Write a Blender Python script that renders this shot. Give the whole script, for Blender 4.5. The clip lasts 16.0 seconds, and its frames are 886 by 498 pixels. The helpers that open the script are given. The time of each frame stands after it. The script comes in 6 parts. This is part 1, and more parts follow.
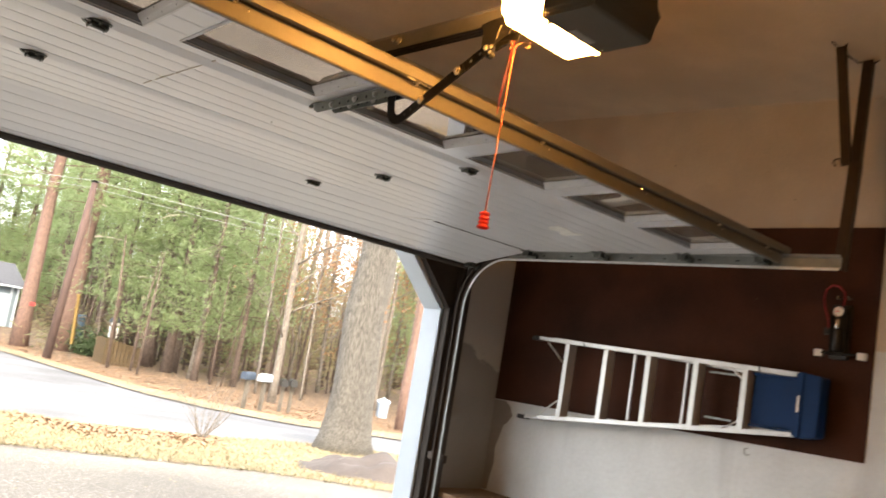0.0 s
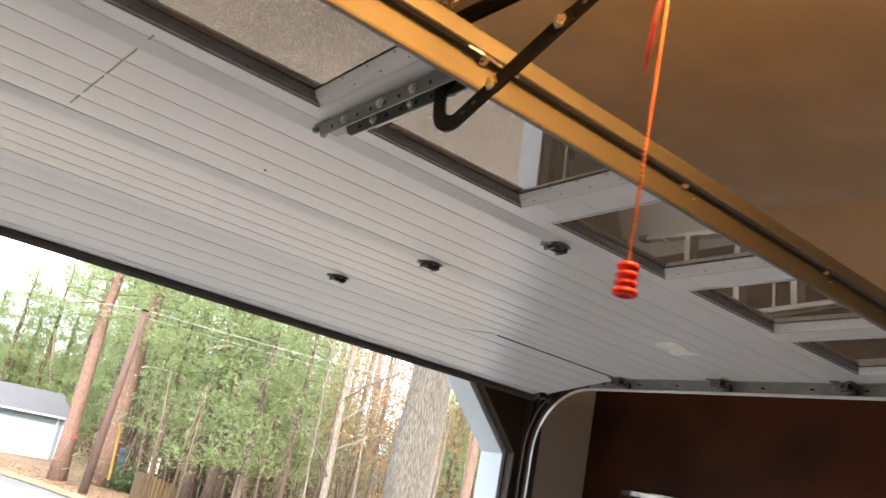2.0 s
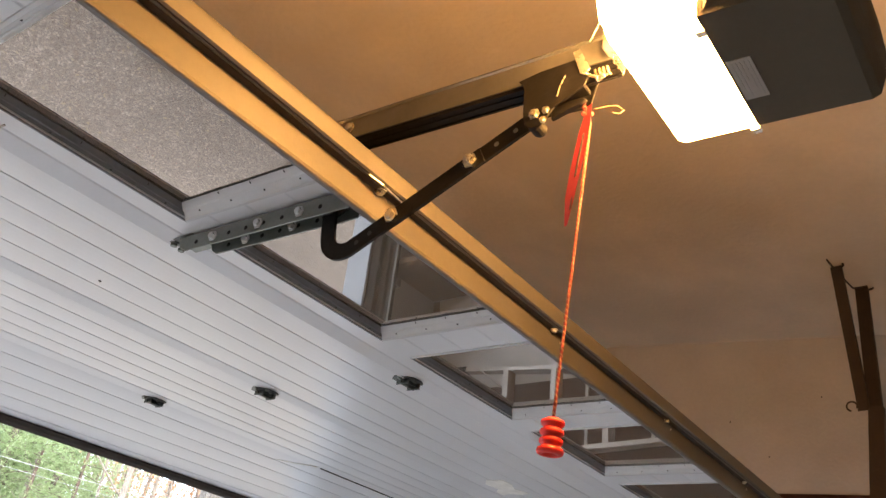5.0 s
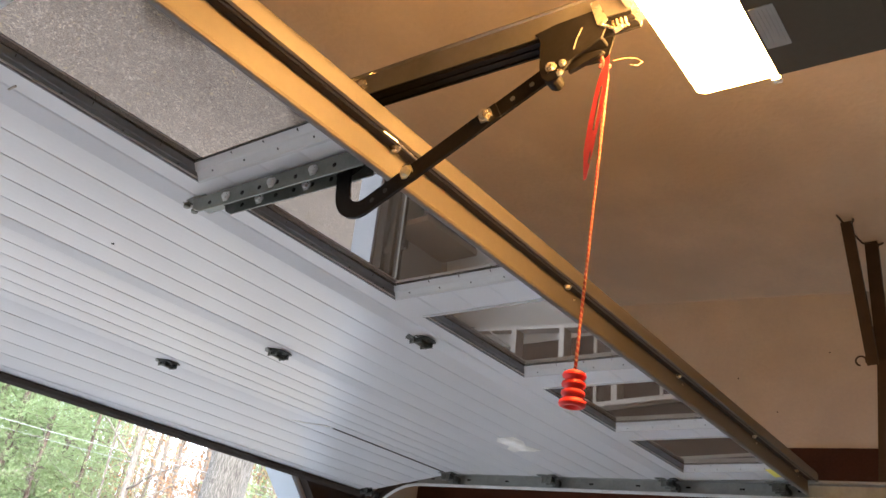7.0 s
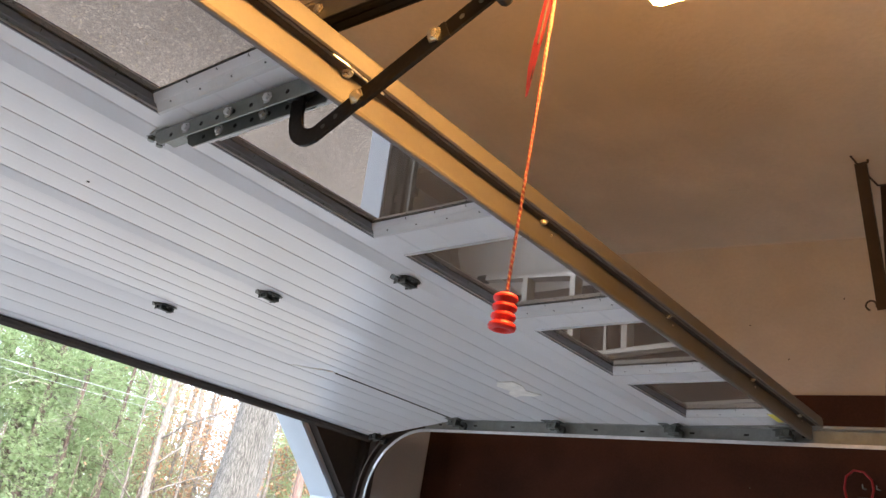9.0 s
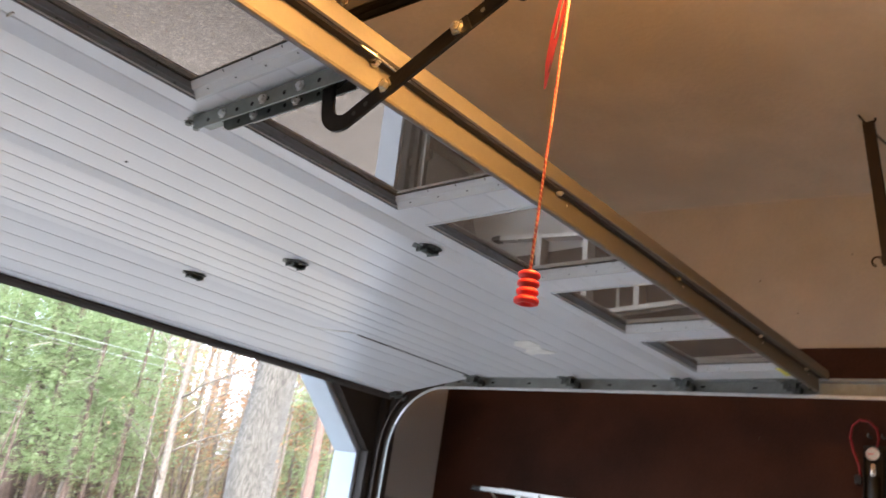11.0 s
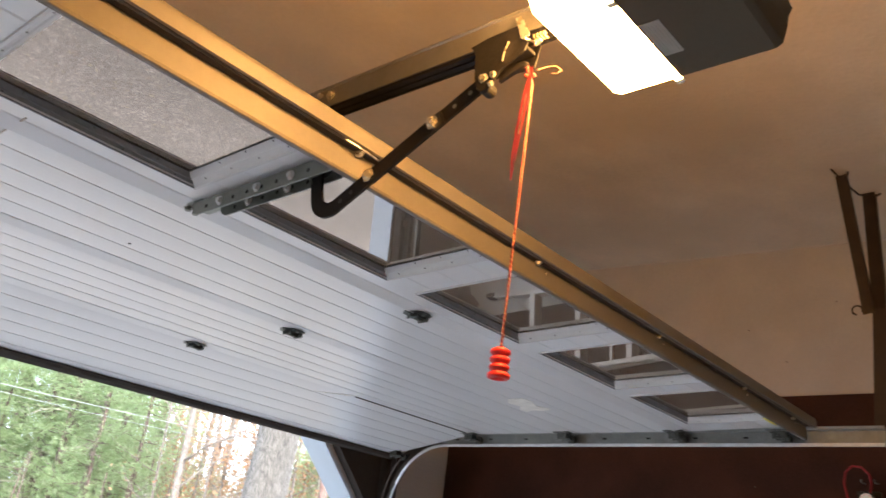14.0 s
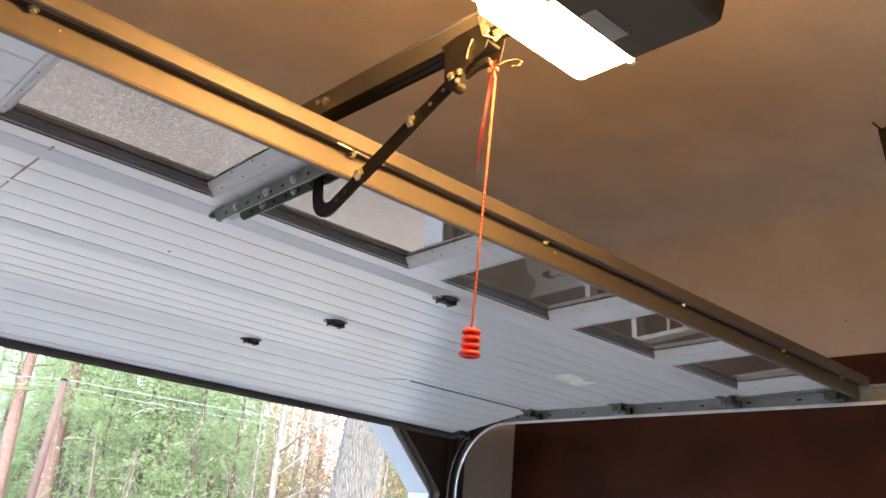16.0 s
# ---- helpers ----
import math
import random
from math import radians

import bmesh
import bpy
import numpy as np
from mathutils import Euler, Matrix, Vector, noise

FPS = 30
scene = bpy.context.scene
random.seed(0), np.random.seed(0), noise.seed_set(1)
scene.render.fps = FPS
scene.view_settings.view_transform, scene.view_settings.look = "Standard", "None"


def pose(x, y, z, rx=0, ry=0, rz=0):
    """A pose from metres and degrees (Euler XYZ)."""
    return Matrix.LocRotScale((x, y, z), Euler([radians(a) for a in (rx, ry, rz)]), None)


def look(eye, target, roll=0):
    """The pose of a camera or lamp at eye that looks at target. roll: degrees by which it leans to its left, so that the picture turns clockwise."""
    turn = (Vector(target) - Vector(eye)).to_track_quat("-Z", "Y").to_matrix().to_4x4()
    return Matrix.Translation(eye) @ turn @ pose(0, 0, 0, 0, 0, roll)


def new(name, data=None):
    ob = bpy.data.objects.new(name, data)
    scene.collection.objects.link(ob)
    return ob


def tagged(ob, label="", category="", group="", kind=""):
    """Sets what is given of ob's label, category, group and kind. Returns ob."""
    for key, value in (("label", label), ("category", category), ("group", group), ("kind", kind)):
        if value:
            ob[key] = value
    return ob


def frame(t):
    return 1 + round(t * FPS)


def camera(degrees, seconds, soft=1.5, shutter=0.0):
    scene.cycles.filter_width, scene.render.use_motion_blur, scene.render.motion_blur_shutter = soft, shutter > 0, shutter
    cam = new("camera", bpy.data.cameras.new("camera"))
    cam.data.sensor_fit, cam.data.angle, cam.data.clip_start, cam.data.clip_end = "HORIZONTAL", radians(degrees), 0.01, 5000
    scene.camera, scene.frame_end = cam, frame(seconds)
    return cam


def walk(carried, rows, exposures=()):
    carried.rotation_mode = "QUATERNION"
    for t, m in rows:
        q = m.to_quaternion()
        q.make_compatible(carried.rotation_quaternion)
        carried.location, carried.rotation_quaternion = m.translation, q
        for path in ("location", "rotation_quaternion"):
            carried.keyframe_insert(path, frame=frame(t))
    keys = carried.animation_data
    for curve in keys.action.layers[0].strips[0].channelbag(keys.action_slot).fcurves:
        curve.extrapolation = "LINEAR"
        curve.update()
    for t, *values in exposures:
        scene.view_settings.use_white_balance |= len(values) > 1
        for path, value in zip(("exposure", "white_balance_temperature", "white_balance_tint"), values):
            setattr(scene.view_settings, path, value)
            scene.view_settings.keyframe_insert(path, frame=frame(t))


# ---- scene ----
cam = camera(55.6, 16.0, shutter=0.5)
PATH = [
    (0, (-1.521, -4.304, 1.454), (-0.186, -2.839, 1.721), 9.5),
    (0.2, (-1.424, -4.195, 1.475), (-0.113, -2.708, 1.731), 8.7),
    (0.5, (-1.268, -4.024, 1.485), (0.009, -2.541, 1.897), 8.4),
    (0.7, (-1.176, -3.922, 1.500), (0.098, -2.458, 1.985), 8.5),
    (1, (-1.055, -3.789, 1.525), (0.215, -2.323, 2.015), 9.8),
    (1.5, (-0.842, -3.628, 1.536), (0.362, -2.139, 2.115), 10.8),
    (2, (-0.795, -3.439, 1.537), (0.362, -1.905, 2.093), 11.1),
    (2.5, (-0.844, -3.332, 1.558), (0.419, -1.937, 2.236), 10.2),
    (3, (-0.854, -3.322, 1.577), (0.516, -2.142, 2.431), 9.5),
    (3.5, (-0.866, -3.315, 1.574), (0.510, -2.184, 2.484), 9.9),
    (4, (-0.862, -3.300, 1.566), (0.496, -2.149, 2.477), 10.1),
    (6.5, (-0.854, -3.262, 1.560), (0.528, -2.101, 2.420), 10.6),
    (7, (-0.861, -3.259, 1.553), (0.536, -2.085, 2.372), 9.5),
    (7.5, (-0.860, -3.259, 1.557), (0.550, -2.079, 2.345), 9.8),
    (8, (-0.841, -3.256, 1.553), (0.580, -2.070, 2.311), 10.1),
    (8.5, (-0.787, -3.276, 1.545), (0.624, -2.054, 2.262), 10.2),
    (8.7, (-0.743, -3.302, 1.547), (0.653, -2.057, 2.256), 10.0),
    (10.8, (-0.819, -3.366, 1.554), (0.596, -2.147, 2.267), 8.8),
    (11, (-0.844, -3.378, 1.540), (0.571, -2.103, 2.149), 9.0),
    (11.2, (-0.865, -3.437, 1.549), (0.512, -2.123, 2.160), 8.6),
    (11.5, (-0.864, -3.536, 1.547), (0.434, -2.204, 2.280), 8.2),
    (12, (-0.844, -3.589, 1.548), (0.422, -2.230, 2.290), 8.3),
    (12.5, (-0.860, -3.566, 1.549), (0.408, -2.204, 2.282), 7.9),
    (13, (-0.878, -3.543, 1.546), (0.403, -2.190, 2.275), 7.8),
    (13.5, (-0.898, -3.513, 1.543), (0.403, -2.178, 2.267), 7.7),
    (14, (-0.916, -3.478, 1.549), (0.457, -2.218, 2.273), 7.4),
    (14.5, (-0.896, -3.486, 1.550), (0.545, -2.292, 2.254), 6.5),
    (14.7, (-0.884, -3.530, 1.552), (0.550, -2.321, 2.246), 6.5),
    (15, (-0.831, -3.619, 1.539), (0.563, -2.367, 2.238), 7.6),
    (15.2, (-0.799, -3.652, 1.552), (0.542, -2.338, 2.238), 8.7),
    (15.5, (-0.814, -3.687, 1.551), (0.447, -2.284, 2.215), 5.8),
    (16, (-0.871, -3.662, 1.544), (0.388, -2.258, 2.209), 5.2),
]
walk(cam, [(t, look(eye, target, roll)) for t, eye, target, roll in PATH],
     exposures=[(0, 2.22, 8000, 10), (0.2, 2.07, 8000, 10), (0.5, 2.04, 7950, 10), (1.0, 2.15, 7600, 10), (2.0, 2.24, 7500, 10), (2.5, 2.15, 7500, 10), (3.2, 2.31, 6950, 10), (3.6, 2.38, 6850, 10), (7.0, 2.52, 6430, 10), (14.2, 2.53, 6350, 10), (14.6, 2.47, 6320, 10), (15.0, 2.46, 6280, 10), (15.4, 2.54, 6260, 10), (16, 2.6, 6230, 10)])

# ---- world, sun and exposure ----
world = bpy.data.worlds.new("world")
scene.world = world
world.use_nodes = True
wn = world.node_tree.nodes
sky = wn.new("ShaderNodeTexSky")
sky.sky_type, sky.sun_disc = "NISHITA", False
sky.sun_elevation, sky.sun_rotation = radians(38), radians(200)
sky.air_density, sky.dust_density, sky.ozone_density = 1.0, 4.0, 1.0
soft_sky = wn.new("ShaderNodeMix")
soft_sky.data_type = "RGBA"
soft_sky.inputs[0].default_value = 0.6
soft_sky.inputs[7].default_value = (10.6, 12.0, 14.2, 1)
world.node_tree.links.new(sky.outputs[0], soft_sky.inputs[6])
world.node_tree.links.new(soft_sky.outputs[2], wn["Background"].inputs[0])
wn["Background"].inputs[1].default_value = 0.15

sun = new("sun", bpy.data.lights.new("sun", "SUN"))
sun.data.energy, sun.data.angle, sun.data.color = 1.6, radians(20), (1.0, 0.96, 0.9)
sun.matrix_world = look((0, 0, 0), (-Vector((math.sin(radians(200)) * math.cos(radians(38)), math.cos(radians(200)) * math.cos(radians(38)), math.sin(radians(38))))))


# ---- materials ----
def material(name, colour, rough=0.6, metal=0.0, vary=0.12, scale=6.0, bump=0.15, fine=90.0, tint=None, uneven=0.09, spec=0.5):
    """A painted, plastered or metal surface: colour varied at two scales, with fine relief."""
    m = bpy.data.materials.new(name)
    m.use_nodes = True
    nt = m.node_tree
    n, ln = nt.nodes, nt.links
    b = n["Principled BSDF"]
    co = n.new("ShaderNodeTexCoord")
    big, small = n.new("ShaderNodeTexNoise"), n.new("ShaderNodeTexNoise")
    big.inputs["Scale"].default_value, big.inputs["Detail"].default_value = scale, 6
    small.inputs["Scale"].default_value, small.inputs["Detail"].default_value = fine, 4
    for k in (big, small):
        ln.new(co.outputs["Object"], k.inputs["Vector"])
    add = n.new("ShaderNodeMath")
    add.operation = "MULTIPLY_ADD"
    ln.new(small.outputs[0], add.inputs[0])
    add.inputs[1].default_value = 0.35
    ln.new(big.outputs[0], add.inputs[2])
    ramp = n.new("ShaderNodeValToRGB")
    ramp.color_ramp.elements[0].position, ramp.color_ramp.elements[1].position = 0.42, 0.92
    c0 = [max(0, c * (1 - vary)) for c in colour]
    c1 = [min(1, c * (1 + vary)) for c in (tint or colour)]
    ramp.color_ramp.elements[0].color, ramp.color_ramp.elements[1].color = (*c0, 1), (*c1, 1)
    ln.new(add.outputs[0], ramp.inputs[0])
    ln.new(ramp.outputs[0], b.inputs["Base Color"])
    rr = n.new("ShaderNodeMapRange")
    rr.inputs[3].default_value, rr.inputs[4].default_value = max(0.02, rough - uneven), min(1, rough + uneven)
    ln.new(big.outputs[0], rr.inputs[0])
    ln.new(rr.outputs[0], b.inputs["Roughness"])
    b.inputs["Metallic"].default_value = metal
    b.inputs["Specular IOR Level"].default_value = spec
    if bump:
        bp = n.new("ShaderNodeBump")
        bp.inputs["Strength"].default_value, bp.inputs["Distance"].default_value = bump, 0.01
        ln.new(small.outputs[0], bp.inputs["Height"])
        ln.new(bp.outputs[0], b.inputs["Normal"])
    return m


def blotched(name, colour, other, low, high, scale, rough=0.85, bump=0.2, axis=None, at=0.0, wide=0.3, fine=60.0, drawn=1.0):
    """A surface whose coat changes to another colour in ragged patches; with an axis, beyond a ragged line across it; drawn under 1 pulls the patches into upright streaks."""
    m = material(name, colour, rough, vary=0.1, scale=3.0, bump=bump, fine=fine)
    nt = m.node_tree
    n, ln = nt.nodes, nt.links
    b = n["Principled BSDF"]
    first = b.inputs["Base Color"].links[0].from_socket
    co = n.new("ShaderNodeTexCoord")
    no = n.new("ShaderNodeTexNoise")
    no.inputs["Scale"].default_value, no.inputs["Detail"].default_value = scale, 5
    run = n.new("ShaderNodeMapping")
    run.inputs["Scale"].default_value = (1, 1, drawn)
    ln.new(co.outputs["Object"], run.inputs[0])
    ln.new(run.outputs[0], no.inputs["Vector"])
    value = no.outputs[0]
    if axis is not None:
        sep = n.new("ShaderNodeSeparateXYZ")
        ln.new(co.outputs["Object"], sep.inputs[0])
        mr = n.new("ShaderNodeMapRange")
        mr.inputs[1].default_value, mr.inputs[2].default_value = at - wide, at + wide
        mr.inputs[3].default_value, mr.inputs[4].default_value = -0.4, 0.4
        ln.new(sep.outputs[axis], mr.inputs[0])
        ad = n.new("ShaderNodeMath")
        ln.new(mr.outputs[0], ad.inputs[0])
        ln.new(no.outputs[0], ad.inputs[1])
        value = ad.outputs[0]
    ramp = n.new("ShaderNodeValToRGB")
    ramp.color_ramp.elements[0].position, ramp.color_ramp.elements[1].position = low, high
    ln.new(value, ramp.inputs[0])
    mx = n.new("ShaderNodeMix")
    mx.data_type = "RGBA"
    ln.new(ramp.outputs[0], mx.inputs[0])
    ln.new(first, mx.inputs[6])
    mx.inputs[7].default_value = (*other, 1)
    ln.new(mx.outputs[2], b.inputs["Base Color"])
    return m


def bark_material(name, dark, light, across=9.0, along=1.3, bump=0.9):
    m = bpy.data.materials.new(name)
    m.use_nodes = True
    n, ln = m.node_tree.nodes, m.node_tree.links
    b = n["Principled BSDF"]
    co, mp = n.new("ShaderNodeTexCoord"), n.new("ShaderNodeMapping")
    mp.inputs["Scale"].default_value = (across, across, along)
    ln.new(co.outputs["Object"], mp.inputs[0])
    vo, no = n.new("ShaderNodeTexVoronoi"), n.new("ShaderNodeTexNoise")
    vo.feature = "DISTANCE_TO_EDGE"
    vo.inputs["Scale"].default_value = 2.0
    no.inputs["Scale"].default_value, no.inputs["Detail"].default_value = 3.0, 7
    ln.new(mp.outputs[0], no.inputs["Vector"])
    warp = n.new("ShaderNodeMix")
    warp.data_type = "RGBA"
    warp.blend_type = "ADD"
    warp.inputs[0].default_value = 0.6
    ln.new(mp.outputs[0], warp.inputs[6])
    ln.new(no.outputs["Color"], warp.inputs[7])
    ln.new(warp.outputs[2], vo.inputs["Vector"])
    mul = n.new("ShaderNodeMath")
    mul.operation = "MULTIPLY_ADD"
    ln.new(vo.outputs["Distance"], mul.inputs[0])
    mul.inputs[1].default_value = 1.8
    ln.new(no.outputs[0], mul.inputs[2])
    ramp = n.new("ShaderNodeValToRGB")
    ramp.color_ramp.elements[0].position, ramp.color_ramp.elements[1].position = 0.45, 1.05
    ramp.color_ramp.elements[0].color, ramp.color_ramp.elements[1].color = (*dark, 1), (*light, 1)
    ln.new(mul.outputs[0], ramp.inputs[0])
    ln.new(ramp.outputs[0], b.inputs["Base Color"])
    bp = n.new("ShaderNodeBump")
    bp.inputs["Strength"].default_value, bp.inputs["Distance"].default_value = bump, 0.04
    ln.new(mul.outputs[0], bp.inputs["Height"])
    ln.new(bp.outputs[0], b.inputs["Normal"])
    b.inputs["Roughness"].default_value = 0.9
    return m


def leaf_material(name, colours, through_light=0.35):
    m = bpy.data.materials.new(name)
    m.use_nodes = True
    n, ln = m.node_tree.nodes, m.node_tree.links
    b = n["Principled BSDF"]
    geo = n.new("ShaderNodeNewGeometry")
    ramp = n.new("ShaderNodeValToRGB")
    ramp.color_ramp.elements[0].color, ramp.color_ramp.elements[1].color = (*colours[0], 1), (*colours[-1], 1)
    for i, c in enumerate(colours[1:-1]):
        ramp.color_ramp.elements.new((i + 1) / (len(colours) - 1)).color = (*c, 1)
    ln.new(geo.outputs["Random Per Island"], ramp.inputs[0])
    ln.new(ramp.outputs[0], b.inputs["Base Color"])
    b.inputs["Roughness"].default_value = 0.7
    tr, mx = n.new("ShaderNodeBsdfTranslucent"), n.new("ShaderNodeMixShader")
    ln.new(ramp.outputs[0], tr.inputs[0])
    mx.inputs[0].default_value = through_light
    ln.new(b.outputs[0], mx.inputs[1])
    ln.new(tr.outputs[0], mx.inputs[2])
    ln.new(mx.outputs[0], n["Material Output"].inputs[0])
    return m


def speckled(name, base, dark, light, size=160.0, rough=0.9, flecks=0.18, big=0.5):
    """Asphalt or litter: stones of several shades, bright flecks, broad stains."""
    m = bpy.data.materials.new(name)
    m.use_nodes = True
    n, ln = m.node_tree.nodes, m.node_tree.links
    b = n["Principled BSDF"]
    co = n.new("ShaderNodeTexCoord")
    vo, no, bigno = n.new("ShaderNodeTexVoronoi"), n.new("ShaderNodeTexNoise"), n.new("ShaderNodeTexNoise")
    vo.inputs["Scale"].default_value = size
    no.inputs["Scale"].default_value, no.inputs["Detail"].default_value = size * 0.25, 6
    bigno.inputs["Scale"].default_value, bigno.inputs["Detail"].default_value = big, 6
    for k in (vo, no, bigno):
        ln.new(co.outputs["Object"], k.inputs["Vector"])
    sep = n.new("ShaderNodeSeparateColor")
    ln.new(vo.outputs["Color"], sep.inputs[0])
    ramp = n.new("ShaderNodeValToRGB")
    e = ramp.color_ramp.elements
    e[0].color, e[1].color = (*dark, 1), (*light, 1)
    e.new(0.35).color = (*base, 1)
    e.new(1 - flecks).color = (*[c * 1.25 for c in base], 1)
    ln.new(sep.outputs[0], ramp.inputs[0])
    mr = n.new("ShaderNodeMapRange")
    mr.inputs[1].default_value, mr.inputs[2].default_value = 0.3, 0.7
    mr.inputs[3].default_value, mr.inputs[4].default_value = 0.72, 1.25
    ln.new(bigno.outputs[0], mr.inputs[0])
    mx = n.new("ShaderNodeMix")
    mx.data_type, mx.blend_type = "RGBA", "MULTIPLY"
    mx.inputs[0].default_value = 1.0
    ln.new(ramp.outputs[0], mx.inputs[6])
    ln.new(mr.outputs[0], mx.inputs[7])
    ln.new(mx.outputs[2], b.inputs["Base Color"])
    bp = n.new("ShaderNodeBump")
    bp.inputs["Strength"].default_value, bp.inputs["Distance"].default_value = 0.5, 0.01
    ln.new(no.outputs[0], bp.inputs["Height"])
    ln.new(bp.outputs[0], b.inputs["Normal"])
    b.inputs["Roughness"].default_value = rough
    return m


def reflective_glass(name):
    """Window glass with a reflective film and a coat of dust: part mirror, part dust, the rest clear."""
    m = bpy.data.materials.new(name)
    m.use_nodes = True
    n, ln = m.node_tree.nodes, m.node_tree.links
    gl, tr, df = n.new("ShaderNodeBsdfGlossy"), n.new("ShaderNodeBsdfTransparent"), n.new("ShaderNodeBsdfDiffuse")
    mx, dust = n.new("ShaderNodeMixShader"), n.new("ShaderNodeMixShader")
    gl.inputs["Roughness"].default_value = 0.0
    gl.inputs["Color"].default_value = (1.0, 0.88, 0.79, 1)
    tr.inputs["Color"].default_value = (0.25, 0.25, 0.25, 1)
    geo, tex, ramp = n.new("ShaderNodeNewGeometry"), n.new("ShaderNodeTexNoise"), n.new("ShaderNodeValToRGB")
    tex.inputs["Scale"].default_value, tex.inputs["Detail"].default_value = 14.0, 6.0
    ln.new(geo.outputs["Position"], tex.inputs["Vector"])
    ramp.color_ramp.elements[0].color, ramp.color_ramp.elements[1].color = (0.265, 0.222, 0.172, 1), (0.295, 0.247, 0.192, 1)
    ramp.color_ramp.elements[0].position, ramp.color_ramp.elements[1].position = 0.35, 0.7
    ln.new(tex.outputs[0], ramp.inputs[0])
    ln.new(ramp.outputs[0], df.inputs["Color"])
    dust.inputs[0].default_value = 0.62
    ln.new(tr.outputs[0], dust.inputs[1])
    ln.new(df.outputs[0], dust.inputs[2])
    mx.inputs[0].default_value = 0.38
    ln.new(dust.outputs[0], mx.inputs[1])
    ln.new(gl.outputs[0], mx.inputs[2])
    ln.new(mx.outputs[0], n["Material Output"].inputs[0])
    return m


def glowing(name, colour, strength):
    m = bpy.data.materials.new(name)
    m.use_nodes = True
    b = m.node_tree.nodes["Principled BSDF"]
    b.inputs["Base Color"].default_value = (0.9, 0.88, 0.8, 1)
    b.inputs["Emission Color"].default_value = (*colour, 1)
    b.inputs["Emission Strength"].default_value = strength
    return m


DOOR_PAINT = material("white_enamel", (0.665, 0.68, 0.705), 0.28, vary=0.025, scale=1.6, bump=0.03, fine=140, spec=0.6, uneven=0.015)
FRAME_PLASTIC = material("white_window_plastic", (0.56, 0.57, 0.58), 0.42, vary=0.06, scale=9, bump=0.05)
SHADED_FRAME = material("shaded_window_plastic", (0.19, 0.205, 0.225), 0.5, vary=0.15, scale=12, bump=0.1)
GLASS = reflective_glass("filmed_glass")
GALVANISED = material("galvanised_steel", (0.225, 0.24, 0.222), 0.42, 0.65, vary=0.22, scale=22, bump=0.06, fine=160)
TRACK_STEEL = material("track_steel", (0.27, 0.29, 0.285), 0.5, 0.35, vary=0.2, scale=16, bump=0.06)
LIP_ZINC = material("bright_zinc_lip", (0.62, 0.64, 0.65), 0.4, 0.15, vary=0.12, scale=20, bump=0.04)
DULL_ZINC = material("dull_zinc", (0.105, 0.114, 0.108), 0.36, 0.7, vary=0.4, scale=60, bump=0.1)
STRUT_STEEL = material("strut_steel", (0.152, 0.139, 0.12), 0.52, 0.3, vary=0.1, scale=5, bump=0.04)
BRIGHT_BOLT = material("bright_bolt", (0.7, 0.66, 0.56), 0.28, 0.9, vary=0.15, scale=60, bump=0.05)
BLACK_STEEL = material("black_painted_steel", (0.007, 0.0062, 0.006), 0.5, 0.0, vary=0.3, scale=20, bump=0.08, spec=0.16)
RAIL_STEEL = material("rail_steel", (0.24, 0.227, 0.207), 0.33, 0.75, vary=0.12, scale=14, bump=0.05)
BROWN_IRON_AND_SHADE = material("brown_iron_and_track_shade", (0.034, 0.021, 0.014), 0.6, 0.2, vary=0.3, scale=18, bump=0.15)
RUBBER_AND_SHADE = material("black_brown_rubber_and_shade", (0.032, 0.022, 0.016), 0.7, vary=0.25, scale=10, bump=0.15)
DARK_WOOD = material("dark_stained_wood", (0.026, 0.019, 0.015), 0.7, vary=0.35, scale=7, bump=0.25, fine=50)
HARDBOARD = material("brown_hardboard", (0.041, 0.016, 0.0098), 0.8, vary=0.3, scale=3, bump=0.08, fine=120, tint=(0.055, 0.021, 0.013), spec=0.2)
PLASTER = blotched("cream_plaster", (0.56, 0.5, 0.43), (0.485, 0.425, 0.365), 0.5, 0.7, 1.6)
WALL_WHITE = blotched("whitewashed_block", (0.62, 0.65, 0.665), (0.5, 0.525, 0.54), 0.55, 0.7, 3.2, 0.42, bump=0.25, fine=35, drawn=0.16)
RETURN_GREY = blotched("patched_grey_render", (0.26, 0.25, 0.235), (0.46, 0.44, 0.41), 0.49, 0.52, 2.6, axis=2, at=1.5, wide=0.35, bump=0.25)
CEILING_PLASTER = blotched("tan_ceiling_plaster", (0.665, 0.57, 0.455), (0.585, 0.5, 0.395), 0.45, 0.7, 1.2, bump=0.3, fine=45)
CONCRETE = blotched("floor_concrete", (0.46, 0.45, 0.43), (0.34, 0.33, 0.31), 0.5, 0.7, 1.4, bump=0.25)
TRIM_WHITE = material("white_trim_paint", (0.46, 0.53, 0.6), 0.5, vary=0.05, scale=5, bump=0.08)
ASPHALT = speckled("driveway_asphalt", (0.152, 0.129, 0.106), (0.092, 0.077, 0.062), (0.5, 0.45, 0.385), size=115, flecks=0.13)
KERB = speckled("kerb_asphalt", (0.075, 0.068, 0.062), (0.05, 0.046, 0.042), (0.12, 0.11, 0.1), size=50)
ROAD = speckled("road_asphalt", (0.11, 0.111, 0.12), (0.088, 0.088, 0.095), (0.14, 0.14, 0.147), size=60)
LITTER = speckled("leaf_litter", (0.125, 0.08, 0.05), (0.08, 0.05, 0.032), (0.19, 0.125, 0.08), size=11, flecks=0.3, big=0.25)
DRY_GRASS = speckled("dry_grass", (0.215, 0.172, 0.1), (0.14, 0.108, 0.062), (0.29, 0.24, 0.15), size=22, flecks=0.3, big=0.6)
